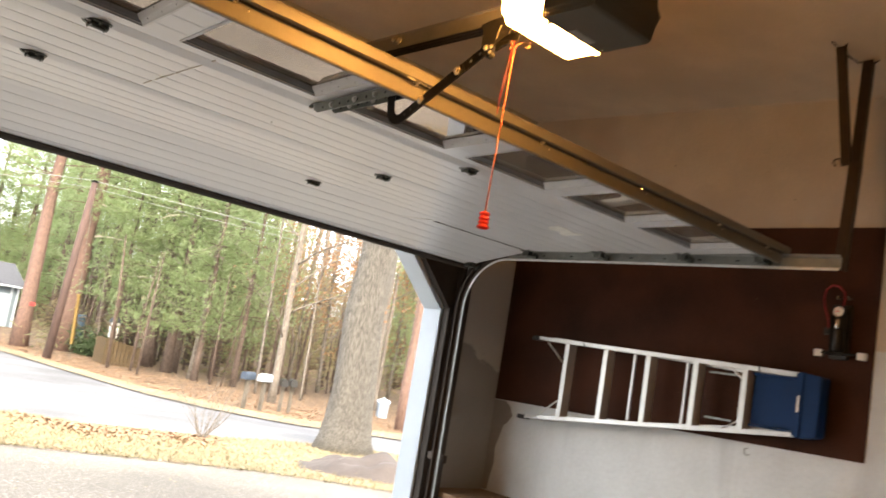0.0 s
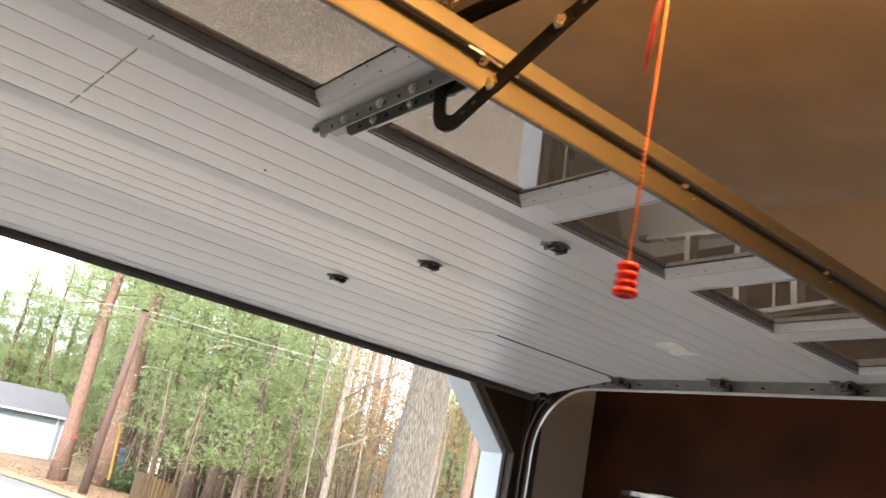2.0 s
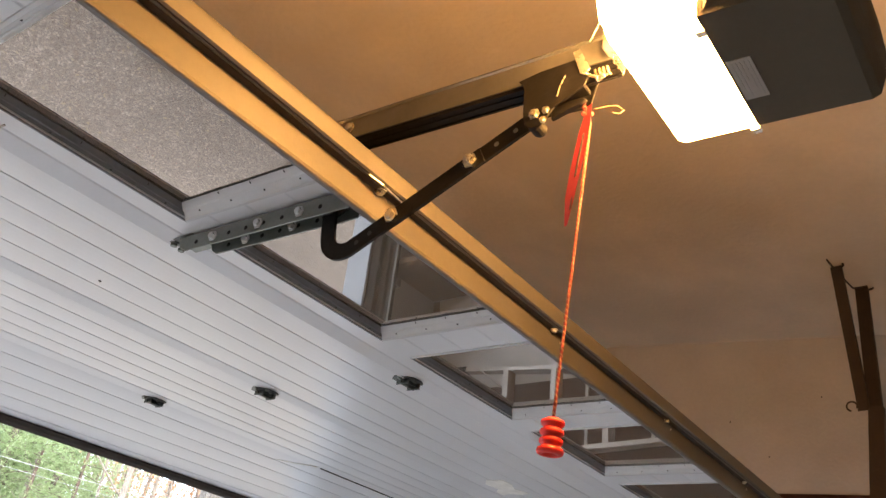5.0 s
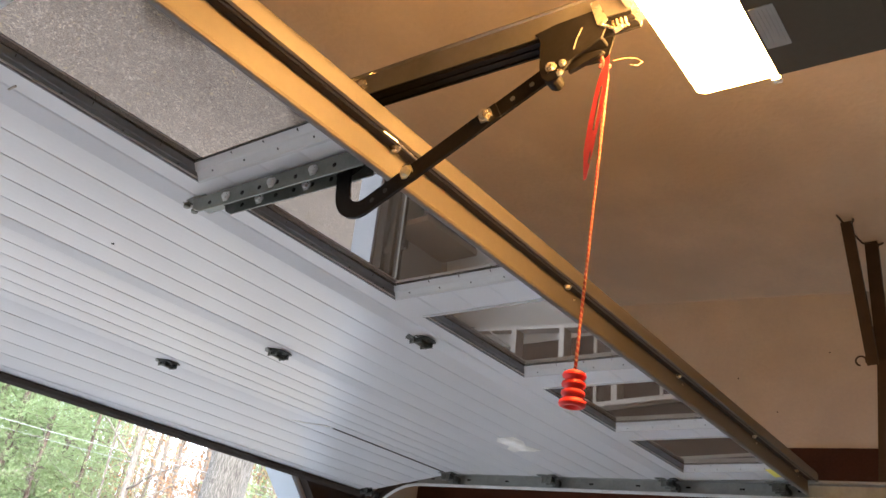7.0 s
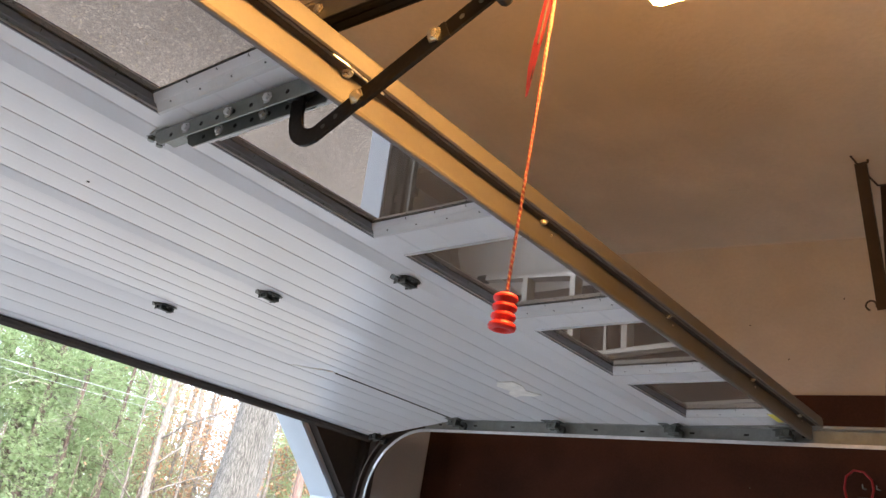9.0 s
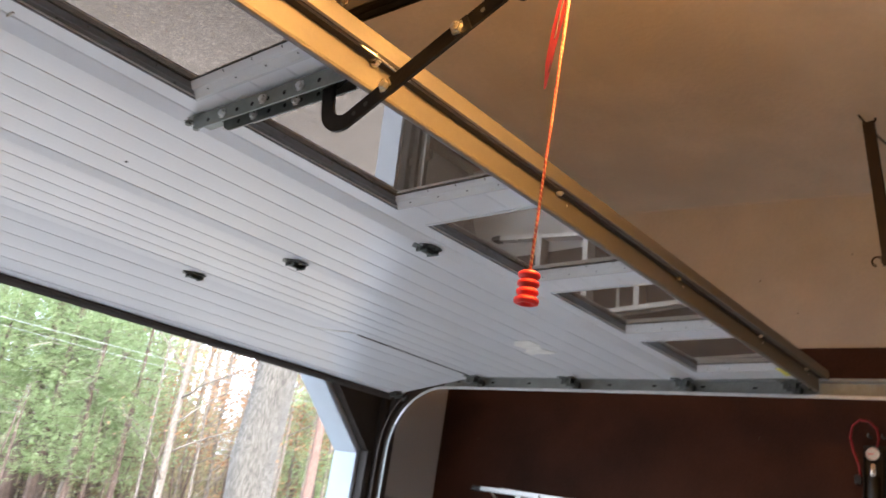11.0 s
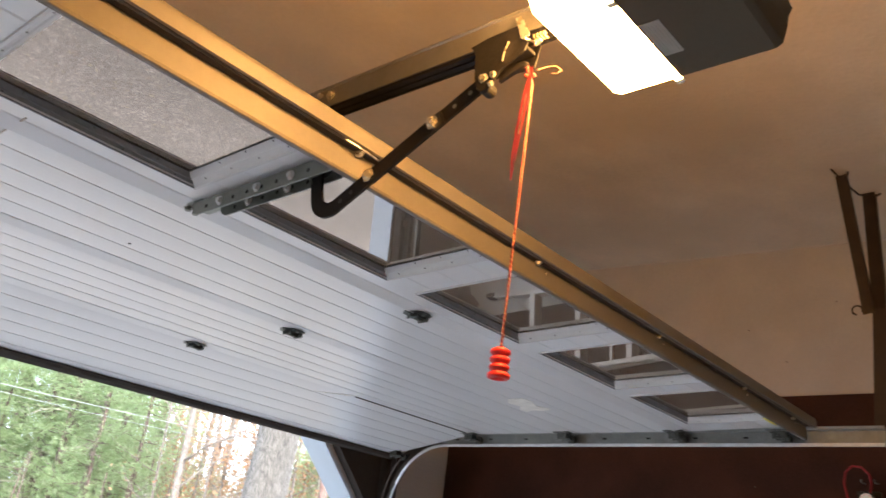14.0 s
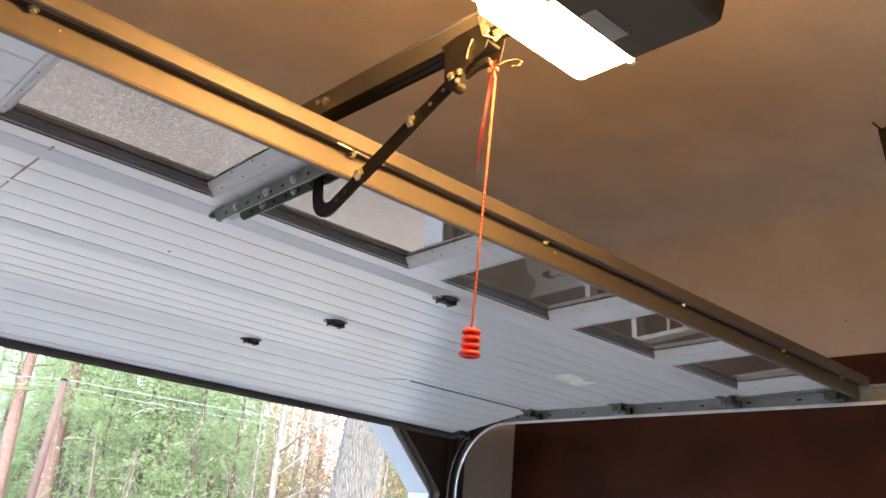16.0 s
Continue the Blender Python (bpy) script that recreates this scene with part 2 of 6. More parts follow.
CLIP_BRASS = material("dull_brass", (0.11, 0.085, 0.05), 0.4, 0.8, vary=0.25, scale=60, bump=0.1)
LENS = glowing("lit_lens", (1.0, 0.49, 0.135), 27.0)
OPENER_GREY = material("charcoal_plastic", (0.072, 0.06, 0.04), 0.85, vary=0.1, scale=8, bump=0.06)
STICKER = material("paper_sticker", (0.3, 0.29, 0.26), 0.6, vary=0.08, scale=30, bump=0.02)
STICKER_INK = material("sticker_ink", (0.29, 0.28, 0.25), 0.7, bump=0)
RED_PLASTIC = material("red_plastic", (0.8, 0.022, 0.018), 0.5, vary=0.08, scale=30, bump=0.03)
YELLOW_TAG = material("yellow_tag", (0.8, 0.72, 0.12), 0.6, vary=0.08, bump=0.02)
ORANGE_CORD = material("orange_cord", (0.27, 0.036, 0.025), 0.8, vary=0.35, scale=160, bump=0.6, fine=400)
PALE_CORD = material("pale_cord", (0.42, 0.2, 0.1), 0.8, vary=0.2, scale=120, bump=0.3)
RED_TAG = material("red_tag_paper", (0.42, 0.028, 0.03), 0.6, vary=0.1, scale=20, bump=0.05)
ALUMINIUM = material("ladder_aluminium", (0.6, 0.6, 0.59), 0.38, 0.75, vary=0.08, scale=14, bump=0.06)
# extruded along its length, so that its sheen spreads across it
drawn_lines = ALUMINIUM.node_tree.nodes.new("ShaderNodeTangent")
drawn_lines.direction_type, drawn_lines.axis = "RADIAL", "Y"
metal = ALUMINIUM.node_tree.nodes["Principled BSDF"]
metal.inputs["Anisotropic"].default_value = 0.85
ALUMINIUM.node_tree.links.new(drawn_lines.outputs[0], metal.inputs["Tangent"])
TREAD = material("ribbed_aluminium_tread", (0.37, 0.35, 0.33), 0.5, 0.4, vary=0.12, scale=20, bump=0.2)
BLUE_PLASTIC = material("blue_plastic", (0.002, 0.03, 0.115), 0.6, vary=0.12, scale=10, bump=0.05, spec=0.2)
BLACK_PLASTIC = material("black_plastic", (0.016, 0.016, 0.016), 0.4, vary=0.2, scale=20, bump=0.05)
CHROME = material("chrome", (0.75, 0.75, 0.75), 0.15, 1.0, vary=0.05, scale=20, bump=0)
DIAL_WHITE = material("dial_white", (0.8, 0.8, 0.78), 0.4, vary=0.03, bump=0)
RED_HOSE = material("red_rubber_hose", (0.32, 0.014, 0.02), 0.45, vary=0.1, scale=30, bump=0.05)
SCUFF = material("brown_scuff", (0.4, 0.35, 0.29), 0.6, vary=0.3, scale=60, bump=0.02)
TAPE = material("peeling_tape", (0.9, 0.9, 0.86), 0.5, vary=0.12, scale=25, bump=0.15)
ROUGH_WOOD = material("rough_sawn_wood", (0.19, 0.12, 0.07), 0.8, vary=0.3, scale=6, bump=0.3)
OAK_BARK = bark_material("oak_bark", (0.07, 0.062, 0.054), (0.26, 0.24, 0.21), 34, 2.0, 1.0)
PINE_BARK = bark_material("pine_bark", (0.125, 0.078, 0.064), (0.2, 0.122, 0.098), 9, 1.6, 0.6)
GREY_BARK = bark_material("grey_bark", (0.1, 0.082, 0.068), (0.235, 0.205, 0.175), 12, 2.5, 0.4)
YOUNG_BARK = bark_material("young_pine_bark", (0.075, 0.052, 0.042), (0.14, 0.1, 0.082), 9, 1.6, 0.6)
FAR_BARK = bark_material("pale_far_bark", (0.12, 0.092, 0.075), (0.24, 0.2, 0.165), 9, 1.2, 0.4)
DEAD_WOOD = bark_material("bleached_dead_wood", (0.3, 0.26, 0.21), (0.5, 0.45, 0.38), 14, 2.0, 0.3)
POLE_WOOD = bark_material("pole_wood", (0.06, 0.038, 0.034), (0.11, 0.066, 0.055), 14, 0.4, 0.3)
NEEDLES = leaf_material("pine_needles", [(0.17, 0.235, 0.11), (0.22, 0.295, 0.14), (0.28, 0.36, 0.18), (0.36, 0.42, 0.24)], 0.6)
BROWN_LEAVES = leaf_material("dead_oak_leaves", [(0.22, 0.115, 0.06), (0.33, 0.165, 0.08), (0.36, 0.23, 0.13)])
BRUSH = leaf_material("winter_brush", [(0.21, 0.155, 0.095), (0.28, 0.225, 0.135), (0.21, 0.25, 0.12)], 0.5)
STRAW = leaf_material("straw_blades", [(0.22, 0.178, 0.1), (0.275, 0.23, 0.13), (0.34, 0.29, 0.175)], 0.2)
LEAF_FALL = leaf_material("fallen_leaves", [(0.2, 0.12, 0.075), (0.27, 0.168, 0.1), (0.33, 0.22, 0.14)], 0.1)


# ---- building helpers ----
def part(name, bm, mat, parent=None, label="", smooth=False):
    me = bpy.data.meshes.new(name)
    bmesh.ops.recalc_face_normals(bm, faces=bm.faces)
    if smooth:
        for f in bm.faces:
            f.smooth = True
    bm.to_mesh(me)
    bm.free()
    me.materials.append(mat)
    ob = new(name, me)
    ob.parent = parent
    if label:
        ob["label"] = label
    return ob


def empty(name, label, category, group="", kind="", at=(0, 0, 0)):
    ob = new(name)
    ob.empty_display_size = 0.1
    ob.location = at
    return tagged(ob, label, category, group, kind)


def slab(bm, x0, x1, y0, y1, z0, z1, m=None):
    v = [bm.verts.new((x, y, z)) for z in (z0, z1) for y in (y0, y1) for x in (x0, x1)]
    for f in ((0, 1, 3, 2), (4, 5, 7, 6), (0, 1, 5, 4), (2, 3, 7, 6), (0, 2, 6, 4), (1, 3, 7, 5)):
        bm.faces.new([v[i] for i in f])
    if m is not None:
        bmesh.ops.transform(bm, matrix=m, verts=v)
    return v


def box(x0, x1, y0, y1, z0, z1, bevel=0.0, m=None):
    bm = bmesh.new()
    slab(bm, x0, x1, y0, y1, z0, z1, m)
    if bevel:
        bmesh.ops.bevel(bm, geom=bm.edges[:], offset=bevel, segments=2, affect="EDGES", profile=0.5)
    return bm


def prism(bm, points, a0, a1, axis="x"):
    """A flat outline, given in the two other axes in order, pushed from a0 to a1 along the axis."""
    def at(p, a):
        return {"x": (a, p[0], p[1]), "y": (p[0], a, p[1]), "z": (p[0], p[1], a)}[axis]
    low, high = [bm.verts.new(at(p, a0)) for p in points], [bm.verts.new(at(p, a1)) for p in points]
    k = len(points)
    bm.faces.new(low)
    bm.faces.new(high[::-1])
    for i in range(k):
        bm.faces.new((low[i], low[(i + 1) % k], high[(i + 1) % k], high[i]))
    return low + high


def tube(bm, points, radius, sides=8, caps=True):
    """A round rod along points; radius is one number or one for each point."""
    pts = [Vector(p) for p in points]
    rad = radius if isinstance(radius, (list, tuple)) else [radius] * len(pts)
    rings, ref = [], None
    for i, p in enumerate(pts):
        d = (pts[min(i + 1, len(pts) - 1)] - pts[max(i - 1, 0)]).normalized()
        if ref is None:
            ref = d.orthogonal().normalized()
        ref = (ref - d * ref.dot(d)).normalized()
        side = d.cross(ref)
        rings.append([bm.verts.new(p + (ref * math.cos(2 * math.pi * k / sides) + side * math.sin(2 * math.pi * k / sides)) * rad[i]) for k in range(sides)])
    for a, b in zip(rings, rings[1:]):
        for k in range(sides):
            bm.faces.new((a[k], a[(k + 1) % sides], b[(k + 1) % sides], b[k]))
    if caps:
        bm.faces.new(rings[0][::-1])
        bm.faces.new(rings[-1])


def lathe(bm, profile, sides=20, m=Matrix()):
    """Turned about z: profile rows are (radius, height)."""
    rings = []
    for r, z in profile:
        rings.append([bm.verts.new(m @ Vector((max(r, 1e-5) * math.cos(2 * math.pi * k / sides), max(r, 1e-5) * math.sin(2 * math.pi * k / sides), z))) for k in range(sides)])
    for a, b in zip(rings, rings[1:]):
        for k in range(sides):
            bm.faces.new((a[k], a[(k + 1) % sides], b[(k + 1) % sides], b[k]))
    bm.faces.new(rings[0][::-1])
    bm.faces.new(rings[-1])


def bolt(parent, at, axis, size=0.007, name="bolt", mat=None):
    """A hexagon bolt head with washer; axis is the way that it points."""
    bm = bmesh.new()
    m = Matrix.Translation(at) @ Vector(axis).to_track_quat("Z", "Y").to_matrix().to_4x4()
    lathe(bm, [(size * 1.5, 0), (size * 1.5, size * 0.3), (size, size * 0.3), (size, size * 1.0), (size * 0.55, size * 1.15)], 6, m)
    return part(name, bm, mat or BRIGHT_BOLT, parent)


# ---- the garage shell ----
def ceiling_height(y):
    return 3.35 + 0.042 * (y + 2.5)


LEFT, RIGHT, BACK, FRONT = -3.4, 3.28, -7.2, 0.1
OPEN, HEAD = 2.578, 2.32

bm = box(LEFT - 0.2, RIGHT + 0.2, BACK - 0.2, 0.26, -0.15, 0.0)
tagged(part("floor", bm, CONCRETE), "stained grey concrete garage floor slab", "floor", kind="structure")

bm = bmesh.new()
prism(bm, [(BACK - 0.2, ceiling_height(BACK - 0.2)), (0.26, ceiling_height(0.26)), (0.26, ceiling_height(0.26) + 0.15), (BACK - 0.2, ceiling_height(BACK - 0.2) + 0.15)], LEFT - 0.2, RIGHT + 0.2, "x")
tagged(part("ceiling", bm, CEILING_PLASTER), "tan plaster garage ceiling with faint blotches", "ceiling", kind="structure")

bm = bmesh.new()
prism(bm, [(BACK - 0.2, 1.9), (FRONT, 1.9), (FRONT, ceiling_height(FRONT)), (BACK - 0.2, ceiling_height(BACK - 0.2))], RIGHT, RIGHT + 0.2, "x")
wall_east = tagged(part("wall_east", bm, PLASTER), "cream plaster wall with a whitewashed lower half", "wall", kind="structure")
part("lower_wall", box(RIGHT, RIGHT + 0.2, BACK - 0.2, FRONT, 0, 1.9), WALL_WHITE, wall_east, "stained whitewashed block lower wall")
bm = bmesh.new()
prism(bm, [(BACK - 0.2, 0), (0.26, 0), (0.26, ceiling_height(0.26)), (BACK - 0.2, ceiling_height(BACK - 0.2))], LEFT - 0.2, LEFT, "x")
tagged(part("wall_west", bm, PLASTER), "cream plaster garage side wall", "wall", kind="structure")
bm = box(LEFT, RIGHT, BACK - 0.2, BACK, 0, ceiling_height(BACK))
tagged(part("wall_south", bm, PLASTER), "cream plaster garage back wall", "wall", kind="structure")

# front wall with a wide opening whose upper corners are cut off
CUT = 0.485
bm = bmesh.new()
for s in (1, -1):
    edge = RIGHT + 0.2 if s > 0 else LEFT - 0.2
    outline = [(s * OPEN, 0), (edge, 0), (edge, ceiling_height(FRONT)), (0, ceiling_height(FRONT)), (0, HEAD), (s * (OPEN - CUT), HEAD), (s * OPEN, HEAD - CUT)]
    prism(bm, outline, FRONT, 0.255, "y")
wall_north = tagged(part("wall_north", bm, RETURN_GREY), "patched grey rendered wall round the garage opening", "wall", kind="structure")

# white boards lining the opening
T = 0.018
for s in (1, -1):
    bm = bmesh.new()
    prism(bm, [(s * (OPEN - T), 0.0), (s * OPEN, 0.0), (s * OPEN, HEAD - CUT), (s * (OPEN - T), HEAD - CUT - 0.007)], 0.095, 0.275, "y")
    tagged(part("jamb_trim", bm, TRIM_WHITE), "white painted board lining the opening's side", "trim", "opening trim", "structure")
    bm = bmesh.new()
    prism(bm, [(s * (OPEN - T), HEAD - CUT - 0.007), (s * OPEN, HEAD - CUT), (s * (OPEN - CUT), HEAD), (s * (OPEN - CUT - 0.007), HEAD - T)], 0.095, 0.275, "y")
    tagged(part("corner_trim", bm, TRIM_WHITE), "white painted board across the opening's cut corner", "trim", "opening trim", "structure")
bm = box(-(OPEN - CUT - 0.008), OPEN - CUT - 0.008, 0.095, 0.275, HEAD - T, HEAD)
tagged(part("head_trim", bm, TRIM_WHITE), "white painted board lining the opening's head", "trim", "opening trim", "structure")

# dark timber framing on the inside of the opening
for s in (1, -1):
    frame_post = empty("door_post", "dark stained timber post beside the garage opening", "post", "door posts", "structure", (s * 2.6, 0.05, 0))
    for i, (x0, x1, y0, y1) in enumerate(((2.585, 2.63, 0.03, 0.0985), (2.632, 2.74, 0.0, 0.0985), (2.665, 2.7, -0.045, -0.001))):
        bm = bmesh.new()
        a, b = sorted((s * x0 - s * 2.6, s * x1 - s * 2.6))
        slab(bm, a, b, y0 - 0.05, y1 - 0.05, 0, 2.48 if i else HEAD - CUT + 0.01)
        bmesh.ops.bevel(bm, geom=bm.edges[:], offset=0.003, segments=1, affect="EDGES")
        part("plank", bm, DARK_WOOD, frame_post)
    bm = bmesh.new()
    prism(bm, [(s * (2.59 - 2.6), HEAD - CUT + 0.012), (s * (2.631 - 2.6), HEAD - CUT + 0.012), (s * (2.631 - 2.6), 2.48), (s * (2.11 - 2.6), 2.48), (s * (2.11 - 2.6), HEAD + 0.012)], -0.01, 0.045, "y")
    part("corner_gusset", bm, DARK_WOOD, frame_post)
header = box(-2.108, 2.108, 0.03, 0.0985, HEAD + 0.01, 2.5, 0.004)
tagged(part("door_header", header, DARK_WOOD), "dark stained timber header over the opening", "beam", kind="structure")


# ---- the sectional door, run up on its tracks ----
HALF = 2.475
DOOR_Z = 2.25
JOINTS = [-0.747, -1.305, -1.862, -2.42]
garage_door = empty("garage_door", "white ribbed sectional garage door, raised, with a row of windows", "garage door", at=(0, -1.3, DOOR_Z))
# the windowed top section leans up a little towards its free edge
LEAN_UP = Matrix.Translation((0, JOINTS[2], DOOR_Z)) @ Matrix.Rotation(-0.031, 4, "X") @ Matrix.Translation((0, -JOINTS[2], -DOOR_Z))


def door_part(name, bm, mat, parent=None, label="", smooth=False, lean=False):
    if lean:
        bmesh.ops.transform(bm, matrix=LEAN_UP, verts=bm.verts)
    bmesh.ops.translate(bm, vec=(0, 1.3, -DOOR_Z), verts=bm.verts)
    return part(name, bm, mat, parent or garage_door, label, smooth)


def lean_bolt(parent, at, axis, size, mat=None):
    """A hexagon bolt on the top section."""
    bm = bmesh.new()
    m = Matrix.Translation(at) @ Vector(axis).to_track_quat("Z", "Y").to_matrix().to_4x4()
    lathe(bm, [(size * 1.5, 0), (size * 1.5, size * 0.3), (size, size * 0.3), (size, size * 1.0), (size * 0.55, size * 1.15)], 6, m)
    return door_part("bolt", bm, mat or BRIGHT_BOLT, parent, "", False, True)


STRIP = 0.05


def ribbed(y0, y1, count=5, swell=0.0018, end=0.006, thick=0.026):
    """A section's outline in y and height: swelling ribs with fine grooves between them, then a strip that slopes down to the joint at y1."""
    step = (y1 - STRIP - y0) / count
    lower = [(y0, 0.0045), (y0 + 0.0028, 0.0006)]
    for i in range(count):
        a, b = y0 + i * step, y0 + (i + 1) * step
        deep = 0.0012 if i == 0 else 0.0008
        for f, g in ((0.1, 0.7), (0.26, 0.22), (0.5, 0.0), (0.74, 0.22), (0.9, 0.7)):
            lower.append((a + step * f, swell * g))
        lower += [(b - 0.0034, swell), (b - 0.0026, swell + deep), (b - 0.0008, swell + deep), (b, swell * 0.6)]
    lower += [(y1 - STRIP + 0.004, 0.0), (y1 - 0.004, -end), (y1 - 0.0012, -end + 0.0006), (y1, 0.0035)]
    return lower + [(y1, thick), (y0, thick)]


# the three plain sections; the lowest has begun to turn down on the curve
for a, b in ((JOINTS[1] + 0.0012, JOINTS[0] - 0.0012), (JOINTS[2] + 0.0012, JOINTS[1] - 0.0012)):
    bm = bmesh.new()
    prism(bm, [(y, DOOR_Z + z) for y, z in ribbed(a, b)], -HALF, HALF, "x")
    door_part("section", bm, DOOR_PAINT)
TILT_DOWN = math.atan2(0.103, 0.545)
turn = Matrix.Translation((0, JOINTS[0], DOOR_Z)) @ Matrix.Rotation(-TILT_DOWN, 4, "X")
bm = bmesh.new()
prism(bm, ribbed(0.0012, 0.557, 5, 0.0019, 0.0008), -HALF, HALF, "x")
bmesh.ops.transform(bm, matrix=turn, verts=bm.verts)
door_part("section", bm, DOOR_PAINT)
bm = bmesh.new()
prism(bm, [(0.5575, 0.001), (0.585, -0.016), (0.592, -0.012), (0.592, 0.03), (0.5575, 0.03)], -HALF, HALF, "x")
prism(bm, [(0.548, -0.006), (0.562, -0.02), (0.578, -0.028), (0.582, -0.02), (0.566, -0.004)], -HALF, HALF, "x")
bmesh.ops.transform(bm, matrix=turn, verts=bm.verts)
door_part("bottom_seal", bm, RUBBER_AND_SHADE, None, "dark brown rubber bottom weather seal")

# the top section: two rails and nine stiles round eight openings
WIN_X = [-0.012 + 0.6 * (i - 3.5) for i in range(8)]
WY0, WY1 = -1.967, -2.345
FRAME_W, FRAME_H = 0.2465, (WY0 - WY1) / 2
bm = bmesh.new()
north = [(JOINTS[2] - 0.0012, 0.0035), (JOINTS[2] - 0.0025, -0.0084), (JOINTS[2] - 0.005, -0.0088), (JOINTS[2] - STRIP + 0.003, 0.0), (JOINTS[2] - STRIP - 0.001, 0.002), (JOINTS[2] - STRIP - 0.004, 0.0), (WY0 - 0.006, 0.0), (WY0 - 0.006, 0.028), (JOINTS[2] - 0.0012, 0.028)]
prism(bm, [(y, DOOR_Z + z) for y, z in north], -HALF, HALF, "x")
prism(bm, [(y, DOOR_Z + z) for y, z in ((WY1 + 0.006, 0.0), (JOINTS[3] + 0.004, 0.0), (JOINTS[3] + 0.004, 0.028), (WY1 + 0.006, 0.028))], -HALF, HALF, "x")
edges = [-HALF] + [e for x in WIN_X for e in (x - FRAME_W + 0.006, x + FRAME_W - 0.006)] + [HALF]
stile = [(WY0 - 0.006, 0.0)]
for g in (-2.03, -2.13, -2.232):
    stile += [(g + 0.006, 0.0003), (g + 0.002, 0.0018), (g - 0.001, 0.0022), (g - 0.003, 0.0)]
stile += [(WY1 + 0.006, 0.0), (WY1 + 0.006, 0.028), (WY0 - 0.006, 0.028)]
for a, b in zip(edges[::2], edges[1::2]):
    prism(bm, [(y, DOOR_Z + z) for y, z in stile], a, b, "x")
door_part("section", bm, DOOR_PAINT, None, "windowed top section", False, True)


def window(x):
    """A deep moulded frame whose sides slope in to the glass; the side next to the joint is steeper."""
    side = [(0.0, 0.0005), (0.0005, -0.0028), (0.007, -0.003), (0.0095, 0.001), (0.019, 0.0095), (0.0205, 0.0085), (0.024, 0.0092), (0.0335, 0.0195), (0.0335, 0.0245)]
    yc = (WY0 + WY1) / 2
    corner = lambda i, sx, sy: (x + sx * (FRAME_W - side[i][0]), yc + sy * (FRAME_H - side[i][0] * (0.5 if sy > 0 else 0.8)), DOOR_Z + side[i][1])
    sides = {"n": ((-1, 1), (1, 1)), "e": ((1, 1), (1, -1)), "s": ((1, -1), (-1, -1)), "w": ((-1, -1), (-1, 1))}

    def member(bm, key):
        (ax, ay), (bx, by) = sides[key]
        one = [bm.verts.new(corner(i, ax, ay)) for i in range(len(side))]
        two = [bm.verts.new(corner(i, bx, by)) for i in range(len(side))]
        for i in range(len(side) - 1):
            bm.faces.new((one[i], one[i + 1], two[i + 1], two[i]))
        bm.faces.new((one[-1], one[0], two[0], two[-1]))
        bm.faces.new(one)
        bm.faces.new(two)

    bm = bmesh.new()
    for key in "esw":
        member(bm, key)
    ob = door_part("window", bm, FRAME_PLASTIC, None, "white plastic window frame with screws", False, True)
    # joint side of the white frame, its shade painted in as grey
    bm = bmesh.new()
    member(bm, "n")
    door_part("retainer", bm, SHADED_FRAME, ob, "window frame's joint side, its shade painted grey", False, True)
    gx0, gx1, gy0, gy1 = x - FRAME_W + 0.0335, x + FRAME_W - 0.0335, WY1 + 0.0268, WY0 - 0.01675
    bm = box(gx0 - 0.001, gx1 + 0.001, gy0 - 0.001, gy1 + 0.001, DOOR_Z + 0.0215, DOOR_Z + 0.0245)
    bmesh.ops.rotate(bm, cent=(x, yc, DOOR_Z + 0.023), matrix=Matrix.Rotation(-0.004, 3, "Y"), verts=bm.verts)  # sits a little askew
    door_part("pane", bm, GLASS, ob, "reflective clear pane", False, True)
    bm = bmesh.new()
    slab(bm, gx0, gx1, gy1 - 0.0022, gy1 - 0.0003, DOOR_Z + 0.0198, DOOR_Z + 0.0213)
    slab(bm, gx1 - 0.0018, gx1 - 0.0003, gy0, gy1 - 0.0025, DOOR_Z + 0.0198, DOOR_Z + 0.0213)
    for k in range(3):
        yy, xx = gy0 + 0.06 + k * 0.085, gx0 + 0.07 + k * 0.14
        slab(bm, gx1 + 0.0005, gx1 + 0.0045, yy, yy + 0.0012, DOOR_Z + 0.0148, DOOR_Z + 0.019)
        slab(bm, xx, xx + 0.0012, gy1 + 0.0004, gy1 + 0.0026, DOOR_Z + 0.0138, DOOR_Z + 0.019)
    door_part("glazing_line", bm, BLACK_PLASTIC, ob, "", False, True)
    for sx in (-1, 1):
        for k in range(4):
            bm = bmesh.new()
            lathe(bm, [(0.0018, -0.0012), (0.002, 0.001)], 6, Matrix.Translation((x + sx * (FRAME_W - 0.0143), gy0 + 0.035 + k * 0.088, DOOR_Z + 0.0052)))
            door_part("screw", bm, BLACK_PLASTIC, ob, "", False, True)
    for k in range(4):
        bm = bmesh.new()
        lathe(bm, [(0.0018, -0.0012), (0.002, 0.001)], 6, Matrix.Translation((gx0 + 0.04 + k * 0.12, WY0 - 0.0072, DOOR_Z + 0.0052)))
        door_part("screw", bm, BLACK_PLASTIC, ob, "", False, True)
    return ob


for x in WIN_X:
    window(x)

